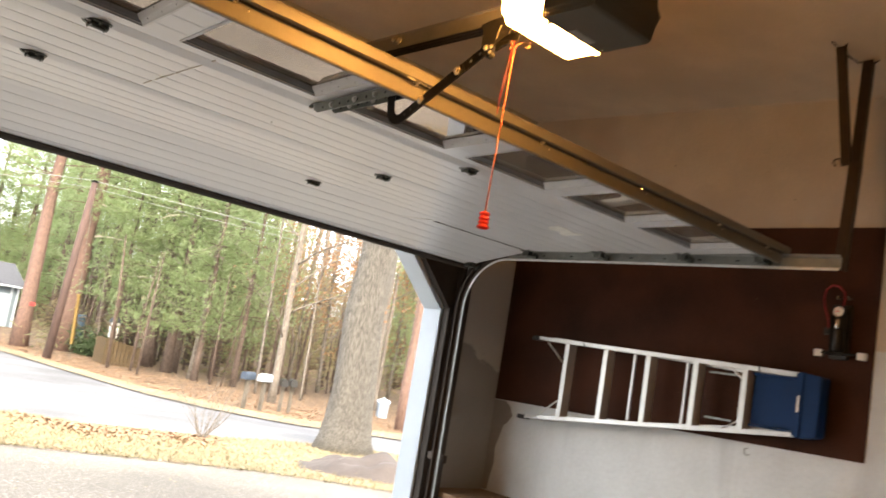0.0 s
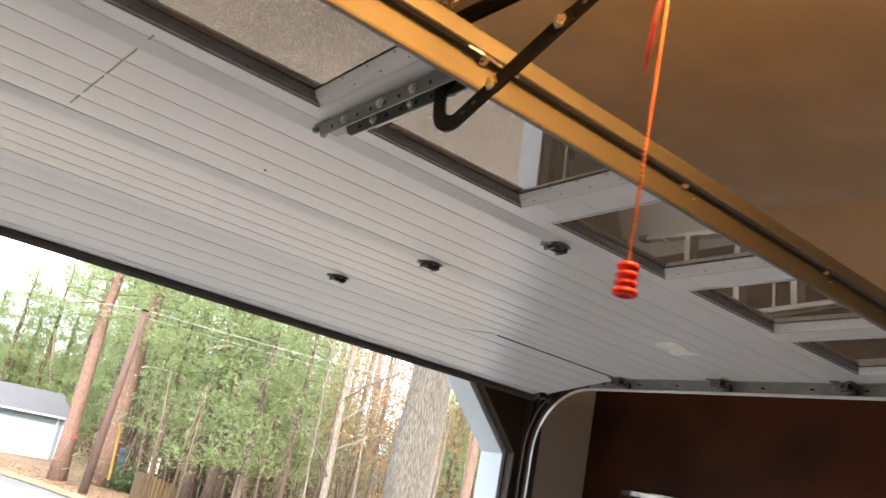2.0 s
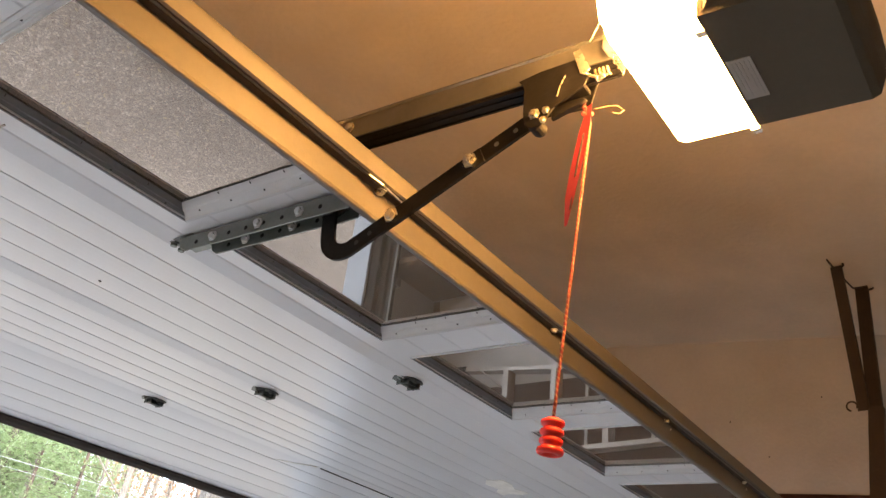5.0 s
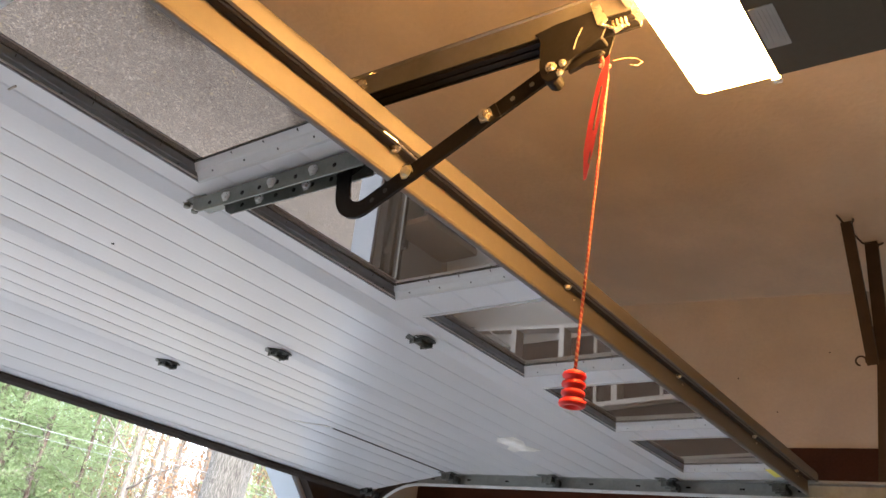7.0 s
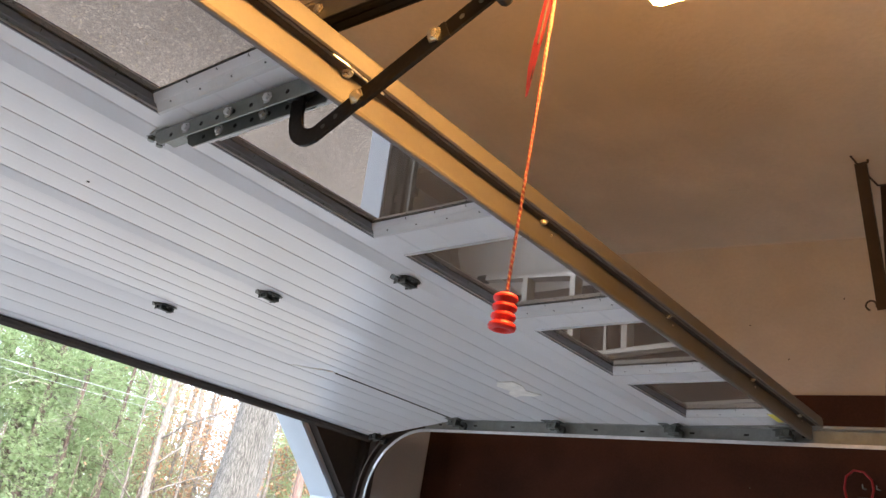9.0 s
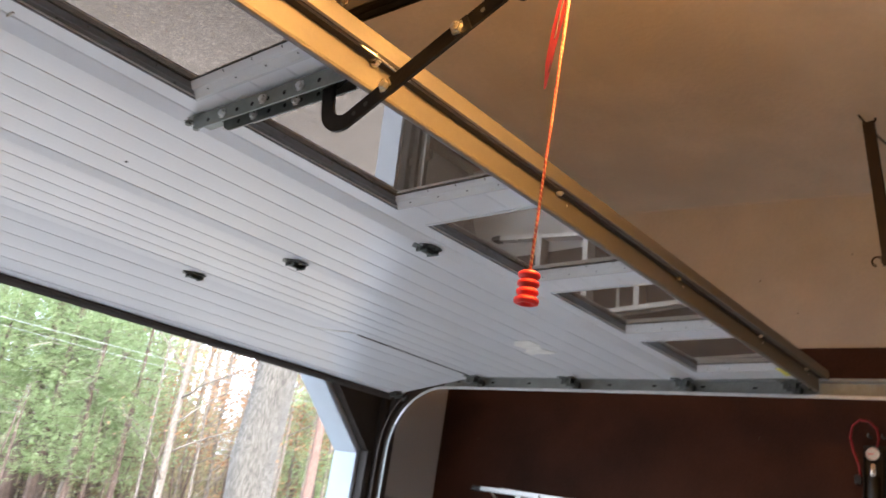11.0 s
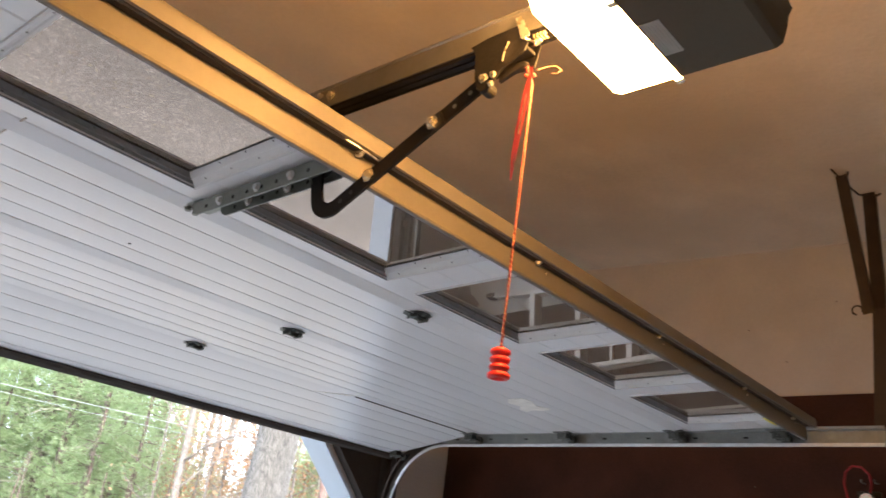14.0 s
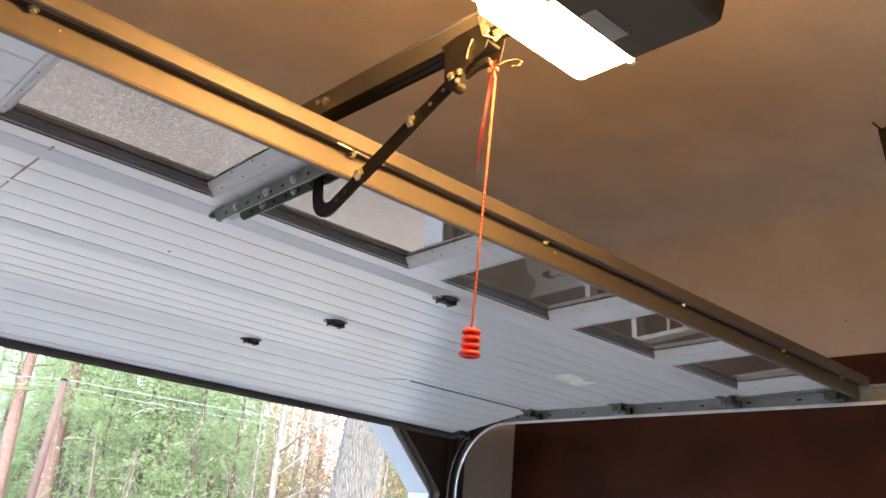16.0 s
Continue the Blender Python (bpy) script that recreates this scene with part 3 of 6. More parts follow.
# the hat-shaped strut across the top edge, its flange bolted beside the steel cap of the edge
WEB = -2.393
bm = bmesh.new()
prism(bm, [(WEB, DOOR_Z - 0.0035), (WEB - 0.0006, DOOR_Z - 0.049), (WEB + 0.0015, DOOR_Z - 0.0535), (WEB + 0.005, DOOR_Z - 0.055), (WEB + 0.0125, DOOR_Z - 0.055), (WEB + 0.0165, DOOR_Z - 0.052), (WEB + 0.017, DOOR_Z - 0.047), (WEB + 0.017, DOOR_Z - 0.0035),
           (WEB + 0.034, DOOR_Z - 0.0035), (WEB + 0.034, DOOR_Z - 0.0012), (WEB - 0.0195, DOOR_Z - 0.0012), (WEB - 0.0195, DOOR_Z - 0.0035), (WEB - 0.0168, DOOR_Z - 0.0042), (WEB - 0.0155, DOOR_Z - 0.0035)], -HALF + 0.005, HALF - 0.005, "x")
strut = door_part("strut", bm, STRUT_STEEL, None, "galvanised steel stiffening strut", False, True)
bm = bmesh.new()
prism(bm, [(-2.4165, DOOR_Z - 0.0032), (-2.4215, DOOR_Z - 0.0012), (-2.4225, DOOR_Z + 0.022), (-2.4205, DOOR_Z + 0.0232), (-2.4205, DOOR_Z + 0.0258), (-2.4195, DOOR_Z + 0.0325), (-2.39, DOOR_Z + 0.0345), (-2.39, DOOR_Z + 0.0325), (-2.4162, DOOR_Z + 0.0305), (-2.4162, DOOR_Z + 0.0005)], -HALF - 0.03, HALF + 0.03, "x")
cap = door_part("edge_cap", bm, STRUT_STEEL, None, "steel cap along the top edge", False, True)
# thin dark strips added to paint the shade on the steel flange
bm = bmesh.new()
slab(bm, -HALF + 0.01, HALF - 0.01, WEB - 0.0145, WEB - 0.0012, DOOR_Z - 0.0048, DOOR_Z - 0.0037)
slab(bm, -HALF + 0.01, HALF - 0.01, WEB - 0.0232, WEB - 0.0198, DOOR_Z - 0.0022, DOOR_Z - 0.0005)
door_part("edge_shade", bm, RUBBER_AND_SHADE, None, "dark strips painting the flange's shade along the top edge", False, True)
for k, x in enumerate((-2.28, -1.65, -1.22, -0.62, -0.006, 0.592, 1.21, 1.83, 2.3)):
    lean_bolt(strut, (x, WEB - 0.0085, DOOR_Z - 0.0049), (0, 0, -1), 0.0062 if k != 4 else 0.0075)
    lean_bolt(strut, (x + 0.045, WEB - 0.0004, DOOR_Z - 0.017), (0, -1, 0), 0.0022)
bm = bmesh.new()
tube(bm, [(-0.05, -2.414, DOOR_Z - 0.004), (-0.02, -2.4195, DOOR_Z - 0.0075), (0.03, -2.4155, DOOR_Z - 0.007), (0.07, -2.4125, DOOR_Z - 0.0055)], 0.0018, 6)
door_part("spring_clip", bm, BRIGHT_BOLT, strut, "bent wire clip", False, True)


def hinge(x, y):
    """Pressed steel hinge: a long pointed leaf, a short one, raised sides and a knuckle with its pin."""
    bm = bmesh.new()
    m = pose(x, y, DOOR_Z - 0.004)
    plate = [(-0.042, -0.006), (-0.03, -0.012), (-0.012, -0.034), (0.02, -0.036), (0.04, -0.026), (0.042, 0.008), (0.03, 0.03), (-0.02, 0.03), (-0.034, 0.012)]
    bmesh.ops.transform(bm, matrix=m, verts=prism(bm, plate, -0.0035, -0.0005, "z"))
    for sx in (-0.017, 0.03):
        slab(bm, sx, sx + 0.003, -0.024, 0.018, -0.0175, -0.0035, m)
    slab(bm, -0.017, 0.033, -0.014, -0.0115, -0.0125, -0.0035, m)
    bmesh.ops.bevel(bm, geom=bm.edges[:], offset=0.0012, segments=1, affect="EDGES")
    tube(bm, [(x - 0.022, y + 0.002, DOOR_Z - 0.0165), (x + 0.038, y + 0.002, DOOR_Z - 0.0165)], 0.0055, 10)
    ob = door_part("hinge", bm, DULL_ZINC, None, "galvanised steel hinge")
    for sx, sy in ((-0.028, 0.0), (0.006, -0.026), (0.006, 0.02)):
        bm = bmesh.new()
        lathe(bm, [(0.0068, 0), (0.0068, -0.0015), (0.0048, -0.0018), (0.0048, -0.005), (0.002, -0.006)], 6, Matrix.Translation((x + sx, y + sy, DOOR_Z - 0.0076)))
        door_part("screw", bm, GALVANISED, ob)
    return ob


for x in (-0.765, 0.765):
    for y in JOINTS[:3]:
        hinge(x, y)


def end_bracket(s, y, z, tip=0.0, lean=False):
    """End hinge with a roller on a stem that runs in the track."""
    m = pose(s * HALF, y, z, tip)
    bm = bmesh.new()
    slab(bm, *sorted((-0.06 * s, -0.004 * s)), -0.045, 0.045, -0.004, -0.0005, m)
    slab(bm, *sorted((-0.05 * s, -0.046 * s)), -0.024, 0.024, -0.034, -0.004, m)
    slab(bm, *sorted((-0.01 * s, -0.006 * s)), -0.024, 0.024, -0.034, -0.004, m)
    slab(bm, *sorted((-0.046 * s, -0.01 * s)), -0.024, -0.02, -0.026, -0.004, m)
    bmesh.ops.bevel(bm, geom=bm.edges[:], offset=0.0015, segments=1, affect="EDGES")
    ob = door_part("end_hinge", bm, DULL_ZINC, None, "galvanised end hinge", False, lean)
    bm = bmesh.new()
    w = Matrix.Translation((s * (HALF + 0.046), y, z - 0.02)) @ Matrix.Rotation(math.pi / 2, 4, "Y")
    lathe(bm, [(0.012, -0.008), (0.0205, -0.0075), (0.0215, 0), (0.0205, 0.0075), (0.012, 0.008)], 18, w)
    tube(bm, [(s * (HALF - 0.058), y, z - 0.02), (s * (HALF + 0.045), y, z - 0.02)], 0.005, 8)
    door_part("roller", bm, DULL_ZINC, ob, "steel track roller", False, lean)
    for sy in (-0.034, 0.034):
        bm = bmesh.new()
        lathe(bm, [(0.0065, 0), (0.0065, -0.005), (0.003, -0.006)], 6, m @ Matrix.Translation((-0.03 * s, sy, -0.0041)))
        door_part("screw", bm, DULL_ZINC, ob, "", False, lean)


for s in (-1, 1):
    for y in JOINTS[:3]:
        end_bracket(s, y, DOOR_Z - 0.004)
    end_bracket(s, -2.3, DOOR_Z - 0.006)
    end_bracket(s, -0.235, DOOR_Z - 0.09, -10)

bm = box(2.28, 2.4, -2.328, -2.296, DOOR_Z - 0.0075, DOOR_Z - 0.006)
door_part("warning_tag", bm, YELLOW_TAG, None, "small yellow warning tag", False, True)

# marks of use on the inner face: a peeling strip of tape and a scuffed line
bm = bmesh.new()
prism(bm, [(1.795, -1.45), (1.79, -1.525), (1.85, -1.53), (1.92, -1.5), (1.985, -1.53), (2.005, -1.485), (1.995, -1.425), (2.02, -1.39), (1.97, -1.385), (1.92, -1.425), (1.85, -1.41)], DOOR_Z - 0.0032, DOOR_Z - 0.0008, "z")
door_part("tape_scrap", bm, TAPE, None, "yellowed scrap of peeling tape")
bm = bmesh.new()
for a, b in ((-1.93, -1.905), (-1.9, -1.868), (-1.85, -1.66), (-1.64, -1.5), (-1.47, -1.4)):
    slab(bm, -0.419 - 0.0017, -0.419 + 0.0017, a, b, DOOR_Z - 0.0014 + (0.032 * 0.03 if a < -1.87 else 0), DOOR_Z + 0.0016)
door_part("scuff_line", bm, SCUFF, None, "faint brown scuffed line")
bm = bmesh.new()
lathe(bm, [(0.0035, -0.0016), (0.004, 0.001)], 7, Matrix.Translation((0.053, -1.498, DOOR_Z)))
door_part("nail_hole", bm, BLACK_PLASTIC)

for a, b in ((1.62, HALF - 0.07), (-HALF + 0.07, -1.7)):
    bm = box(a, b, JOINTS[0] - 0.0035, JOINTS[0] + 0.002, DOOR_Z - 0.0092, DOOR_Z + 0.004)
    door_part("joint_gap", bm, RUBBER_AND_SHADE, None, "dark gap between two sections")
bm = bmesh.new()
tube(bm, [(1.45, -0.66, DOOR_Z - 0.0155), (1.54, -0.7, DOOR_Z - 0.0095), (1.6, -0.755, DOOR_Z - 0.0062)], 0.0026, 5)
door_part("paint_drip", bm, TAPE, None, "pale smear of paint")

# the opener's bracket on the door: two perforated angles
bracket = box(-0.034, 0.026, -1.945, -1.866, DOOR_Z - 0.005, DOOR_Z - 0.0028, 0.001)
bracket = door_part("opener_bracket", bracket, GALVANISED, None, "perforated galvanised opener bracket", False, True)
for x, a, b in ((-0.032, -1.905, -2.362), (0.002, -1.96, -2.355)):
    bm = bmesh.new()
    prism(bm, [(a, DOOR_Z - 0.006), (a - 0.012, DOOR_Z - 0.03), (a - 0.03, DOOR_Z - 0.04), (b, DOOR_Z - 0.043), (b, DOOR_Z - 0.006)], x, x + 0.003, "x")
    slab(bm, x + 0.0032, x + 0.026, b, a - 0.005, DOOR_Z - 0.011, DOOR_Z - 0.008)
    bmesh.ops.bevel(bm, geom=bm.edges[:], offset=0.0008, segments=1, affect="EDGES")
    door_part("angle", bm, GALVANISED, bracket, "", False, True)
    for k in range(8):
        yy = a - 0.06 - k * 0.047
        if yy > b + 0.02:
            bm = bmesh.new()
            lathe(bm, [(0.0045, 0), (0.0045, 0.0006)], 10, Matrix.Translation((x - 0.0007, yy, DOOR_Z - 0.026)) @ Matrix.Rotation(math.pi / 2, 4, "Y"))
            door_part("bolt_hole", bm, BLACK_STEEL, bracket, "", False, True)
    for yy in (a - 0.11, a - 0.235, a - 0.34):
        lean_bolt(bracket, (x - 0.0008, yy, DOOR_Z - 0.025), (-1, 0, 0), 0.0072, LIP_ZINC)
for dx, dy in ((-0.022, -1.876), (0.0, -1.872), (-0.006, -1.888)):
    lean_bolt(bracket, (dx, dy, DOOR_Z - 0.005), (0, 0, -1), 0.0075, GALVANISED)


# ---- tracks and hangers ----
def door_track(s):
    """Galvanised channel: up the jamb, round a quarter turn, then level to the rear."""
    track = empty("door_track", "galvanised steel garage door track with a curved corner", "door track", "door tracks", "", (s * 2.52, -0.18, 0))
    path = [(-0.172, 0.0), (-0.172, 1.849)]
    r, cy, cz = 0.36, -0.532, 1.849
    path += [(cy + r * math.cos(radians(a)), cz + r * math.sin(radians(a))) for a in range(6, 90, 6)]
    path += [(cy, cz + r), (-1.2, cz + r + 0.001), (-2.66, cz + r + 0.001)]
    profile = [(0.0, -0.012), (0.003, -0.014), (0.005, -0.004), (0.028, -0.002), (0.030, 0.0), (0.030, 0.05), (0.028, 0.052), (0.005, 0.054), (0.003, 0.062), (0.0, 0.06),
               (0.002, 0.0515), (0.026, 0.049), (0.0275, 0.047), (0.0275, 0.003), (0.026, 0.001), (0.002, -0.0015)]
    bm, rings = bmesh.new(), []
    for i, (y, z) in enumerate(path):
        a, b = path[max(i - 1, 0)], path[min(i + 1, len(path) - 1)]
        d = Vector((b[0] - a[0], b[1] - a[1])).normalized()
        nrm = Vector((d[1], -d[0]))
        rings.append([bm.verts.new((s * (px - 0.012), y + 0.18 + nrm[0] * pn, z + nrm[1] * pn)) for px, pn in profile])
    for p, q in zip(rings, rings[1:]):
        for k in range(len(profile)):
            bm.faces.new((p[k], p[(k + 1) % len(profile)], q[(k + 1) % len(profile)], q[k]))
    bm.faces.new(rings[0])
    bm.faces.new(rings[-1][::-1])
    bmesh.ops.delete(bm, geom=[f for f in bm.faces if f.calc_center_median().y > -0.3], context="FACES")
    part("channel", bm, TRACK_STEEL, track)
    bm, rings = bmesh.new(), []
    for i, (y, z) in enumerate(path[:-2]):
        a, b = path[max(i - 1, 0)], path[min(i + 1, len(path) - 1)]
        d = Vector((b[0] - a[0], b[1] - a[1])).normalized()
        nrm = Vector((d[1], -d[0]))
        rings.append([bm.verts.new((s * (px - 0.012), y + 0.18 + nrm[0] * pn, z + nrm[1] * pn)) for px, pn in profile])
    for p, q in zip(rings, rings[1:]):
        for k in range(len(profile)):
            bm.faces.new((p[k], p[(k + 1) % len(profile)], q[(k + 1) % len(profile)], q[k]))
    bmesh.ops.delete(bm, geom=[f for f in bm.faces if f.calc_center_median().y <= -0.3], context="FACES")
    # same steel channel; its shade beside the post is put in as brown
    part("jamb_channel", bm, BROWN_IRON_AND_SHADE, track, "vertical run of channel, its shade painted brown")
    for low in (True, False):
        bm, rings = bmesh.new(), []
        for i, (y, z) in enumerate(path):
            if i > 5 if low else i < 5:
                continue
            a, b = path[max(i - 1, 0)], path[min(i + 1, len(path) - 1)]
            d = Vector((b[0] - a[0], b[1] - a[1])).normalized()
            nrm = Vector((d[1], -d[0]))
            rings.append([bm.verts.new((s * (px - 0.012), y + 0.18 + nrm[0] * pn, z + nrm[1] * pn)) for px, pn in ((-0.001, -0.0145), (0.0, -0.0165), (0.0045, -0.016), (0.0045, -0.0145), (0.0005, -0.0035), (-0.001, -0.003))])
        for p, q in zip(rings, rings[1:]):
            for k in range(6):
                bm.faces.new((p[k], p[(k + 1) % 6], q[(k + 1) % 6], q[k]))
        bm.faces.new(rings[0])
        bm.faces.new(rings[-1][::-1])
        part("rolled_lip", bm, TRACK_STEEL if low else LIP_ZINC, track, "rolled steel lip")
    for k in range(9):
        yy = -0.6 - 0.22 * k
        bm = bmesh.new()
        slab(bm, *sorted((s * 0.0150, s * 0.0156)), yy + 0.18, yy + 0.2, cz + r + 0.022, cz + r + 0.029)
        part("slot", bm, BLACK_STEEL, track)
    for z in (0.35, 0.8):
        bm = bmesh.new()
        slab(bm, *sorted((s * 0.0185, s * 0.055)), -0.012, 0.0, z, z + 0.05)
        slab(bm, *sorted((s * 0.052, s * 0.055)), -0.012, 0.178, z, z + 0.05)
        part("jamb_bracket", bm, BROWN_IRON_AND_SHADE, track)
    return track


def angle_iron(parent, p, q, width=0.05, side=1, name="angle_iron"):
    """An L-shaped iron from p to q with one broad leaf facing across the garage."""
    p, q = Vector(p), Vector(q)
    d = (q - p).normalized()
    across = (Vector((0, 1, 0)) - d * d.y).normalized()
    m = Matrix((across.cross(d), across, d)).transposed().to_4x4()
    m.translation = p
    bm = bmesh.new()
    length = (q - p).length
    slab(bm, -0.0015, 0.0015, -width / 2, width / 2, 0, length, m)
    slab(bm, *sorted((0.0016 * side, width * 0.7 * side)), -width / 2, -width / 2 + 0.003, 0, length, m)
    bmesh.ops.bevel(bm, geom=bm.edges[:], offset=0.0007, segments=1, affect="EDGES")
    return part(name, bm, BROWN_IRON_AND_SHADE, parent)


for s in (1, -1):
    door_track(s)
    base = Vector((s * 2.56, -2.639, 2.235))
    hanger = empty("track_hanger", "brown angle iron hanger from the ceiling to the track end", "hanger", "track hangers", "", base)
    top = ceiling_height(-2.6) - 2.235
    angle_iron(hanger, (0, 0, -0.03), (0, -0.024, 0.51), 0.054, s)
    angle_iron(hanger, (s * 0.004, -0.022, 0.47), (s * 0.172, 0.03, top - 0.004), 0.05, s)
    angle_iron(hanger, (s * -0.004, 0.017, 0.493), (s * -0.062, 0.077, top - 0.014), 0.042, s)
    bm = bmesh.new()
    tube(bm, [(s * -0.11, 0.1, top - 0.002), (s * -0.07, 0.085, top - 0.02), (s * 0.02, 0.065, top - 0.035), (s * 0.1, 0.048, top - 0.042), (s * 0.165, 0.03, top - 0.01), (s * 0.19, 0.02, top - 0.002)], 0.004, 6)
    part("tie_wire", bm, BROWN_IRON_AND_SHADE, hanger)
    for p, q in (((s * -0.075, 0.06, top - 0.03), (s * -0.055, 0.05, top - 0.001)), ((s * 0.16, 0.008, top - 0.03), (s * 0.2, -0.012, top - 0.002))):
        bm = bmesh.new()
        tube(bm, [p, (Vector(p) + Vector(q)) / 2 + Vector((0, -0.008, 0)), q], 0.005, 6)
        part("lag_hook", bm, BROWN_IRON_AND_SHADE, hanger)
    bm = bmesh.new()
    tube(bm, [(0.0, 0.012, 0.506), (0.0, 0.036, 0.508)] + [(0.0, 0.06 + 0.019 * math.cos(radians(a)), 0.513 + 0.019 * math.sin(radians(a))) for a in range(200, -90, -20)], 0.0038, 6)
    part("eye_hook", bm, BROWN_IRON_AND_SHADE, hanger, "open iron eye hook")


# ---- the opener, its rail, trolley, arm and pull cord ----
rail = empty("opener_rail", "steel opener rail running from the header to the motor unit", "rail", at=(0, -1.4, 2.41))
bm = bmesh.new()
prism(bm, [(-0.019, -0.026), (-0.0165, -0.026), (-0.0165, 0.0165), (0.0165, 0.0165), (0.0165, -0.026), (0.019, -0.026), (0.019, 0.016), (0.0225, 0.0175), (0.0225, 0.0205), (-0.0225, 0.0205), (-0.0225, 0.0175), (-0.019, 0.016)], -1.42, 1.44, "y")
part("rail_web", bm, RAIL_STEEL, rail)
bm = bmesh.new()
slab(bm, -0.0175, 0.0175, -1.42, 1.44, -0.0295, -0.0265)
for x in (-0.0165, -0.003, 0.0125):
    slab(bm, x, x + 0.004, -1.42, 1.44, -0.0325, -0.0296)
part("lower_channel", bm, BLACK_STEEL, rail)
bm = bmesh.new()
slab(bm, -0.06, 0.06, 1.44, 1.455, -0.06, 0.09)
slab(bm, -0.026, -0.0228, 1.35, 1.44, -0.03, 0.03)
slab(bm, 0.0228, 0.026, 1.35, 1.44, -0.03, 0.03)
part("header_bracket", bm, GALVANISED, rail)
bolt(rail, (-0.0195, -0.905, -0.004), (-1, 0, 0), 0.008)
bolt(rail, (-0.0195, -0.87, 0.006), (-1, 0, 0), 0.005)

trolley = empty("trolley", "black steel trolley and bent arm joining rail to door", "trolley", at=(0, -2.705, 2.379))
bm = bmesh.new()
prism(bm, [(0.038, 0.006), (0.024, -0.01), (0.022, -0.06), (0.016, -0.082), (0.004, -0.092), (-0.012, -0.09), (-0.022, -0.078), (-0.03, -0.062), (-0.078, -0.04), (-0.084, -0.02), (-0.07, 0.016), (0.0, 0.012)], -0.0285, -0.0255, "x")
prism(bm, [(0.038, 0.004), (0.028, -0.03), (-0.06, -0.036), (-0.07, 0.012)], 0.0255, 0.0285, "x")
slab(bm, -0.0248, 0.0248, -0.06, 0.02, -0.012, -0.005)
bmesh.ops.bevel(bm, geom=bm.edges[:], offset=0.0012, segments=1, affect="EDGES")
part("carriage", bm, BLACK_STEEL, trolley)
bm = bmesh.new()
lathe(bm, [(0.0095, 0), (0.0115, 0.003), (0.0115, 0.02), (0.0095, 0.024)], 16, Matrix.Translation((-0.022, 0.004, -0.078)) @ Matrix.Rotation(math.pi / 2, 4, "Y"))
part("pivot_hub", bm, BLACK_STEEL, trolley)
bm = bmesh.new()
prism(bm, [(-0.02, -0.056), (-0.05, -0.05), (-0.07, -0.05), (-0.077, -0.055), (-0.07, -0.061), (-0.048, -0.066), (-0.022, -0.076)], -0.018, -0.01, "x")
bmesh.ops.bevel(bm, geom=bm.edges[:], offset=0.0015, segments=1, affect="EDGES")
part("release_lever", bm, BLACK_STEEL, trolley, "black release lever")
# the lit end of the carriage: a bright upright clip, a spring and a pin
bm = bmesh.new()
prism(bm, [(-0.055, 0.028), (-0.066, 0.03), (-0.086, -0.012), (-0.078, -0.02), (-0.07, -0.016)], -0.031, -0.0295, "x")
part("clip", bm, BRIGHT_BOLT, trolley, "bright metal end clip")
bm = bmesh.new()
tube(bm, [(-0.02 + 0.006 * math.cos(a * 0.9), -0.088 - 0.0009 * a, -0.016 + 0.006 * math.sin(a * 0.9)) for a in range(0, 28)], 0.0018, 5)
part("spring", bm, CLIP_BRASS, trolley, "small coiled spring")
bm = bmesh.new()
tube(bm, [(-0.028, -0.074, -0.016), (-0.03, -0.088, -0.026), (-0.03, -0.1, -0.034)], 0.0022, 6)
tube(bm, [(-0.026, -0.096, -0.034), (-0.028, -0.108, -0.03)], 0.004, 6)
part("latch_pin", bm, BRIGHT_BOLT, trolley, "bright latch pin")
bm = bmesh.new()
tube(bm, [(-0.0295, -0.045, -0.012), (-0.031, -0.039, -0.03), (-0.0295, -0.035, -0.046)], 0.001, 5)
part("cotter_pin", bm, BRIGHT_BOLT, trolley)


def flat_bar(points, width, x0, x1):
    """A flat bar standing on edge in the plane of y and z, along points."""
    bm, left, right = bmesh.new(), [], []
    pts = [Vector(p) for p in points]
    for i, p in enumerate(pts):
        d = (pts[min(i + 1, len(pts) - 1)] - pts[max(i - 1, 0)]).normalized()
        nrm = Vector((-d[1], d[0])) * width / 2
        left.append(p + nrm)
        right.append(p - nrm)
    k = len(pts)
    lo = [[bm.verts.new((x, q[0], q[1])) for q in left] for x in (x0, x1)]
    hi = [[bm.verts.new((x, q[0], q[1])) for q in right] for x in (x0, x1)]
    for i in range(k - 1):
        bm.faces.new((lo[0][i], lo[0][i + 1], hi[0][i + 1], hi[0][i]))
        bm.faces.new((lo[1][i], hi[1][i], hi[1][i + 1], lo[1][i + 1]))
        bm.faces.new((lo[0][i], lo[1][i], lo[1][i + 1], lo[0][i + 1]))
        bm.faces.new((hi[0][i], hi[0][i + 1], hi[1][i + 1], hi[1][i]))
    for i in (0, k - 1):
        bm.faces.new((lo[0][i], hi[0][i], hi[1][i], lo[1][i]))
    return bm


# the arm: a J-shaped bar from the door bracket, lapped and bolted to a straight bar from the trolley
c, rr = Vector((0.356, -0.183)), 0.042
J = [(0.407, -0.134), (0.404, -0.16), (0.4, -0.182)]
J += [(c[0] + rr * math.cos(radians(a)), c[1] - 0.002 + rr * math.sin(radians(a))) for a in range(-12, -118, -14)]
slope = Vector((-0.227, 0.115)).normalized()
foot = Vector((0.34, -0.2235))
J += [tuple(foot + slope * d) for d in (0.02, 0.06, 0.1, 0.14, 0.27)]
arm = part("bent_arm", flat_bar(J, 0.03, -0.0118, -0.0062), BLACK_STEEL, trolley, "black J-shaped door arm")
a, b = Vector((0.262, -0.178)), Vector((0.012, -0.051))
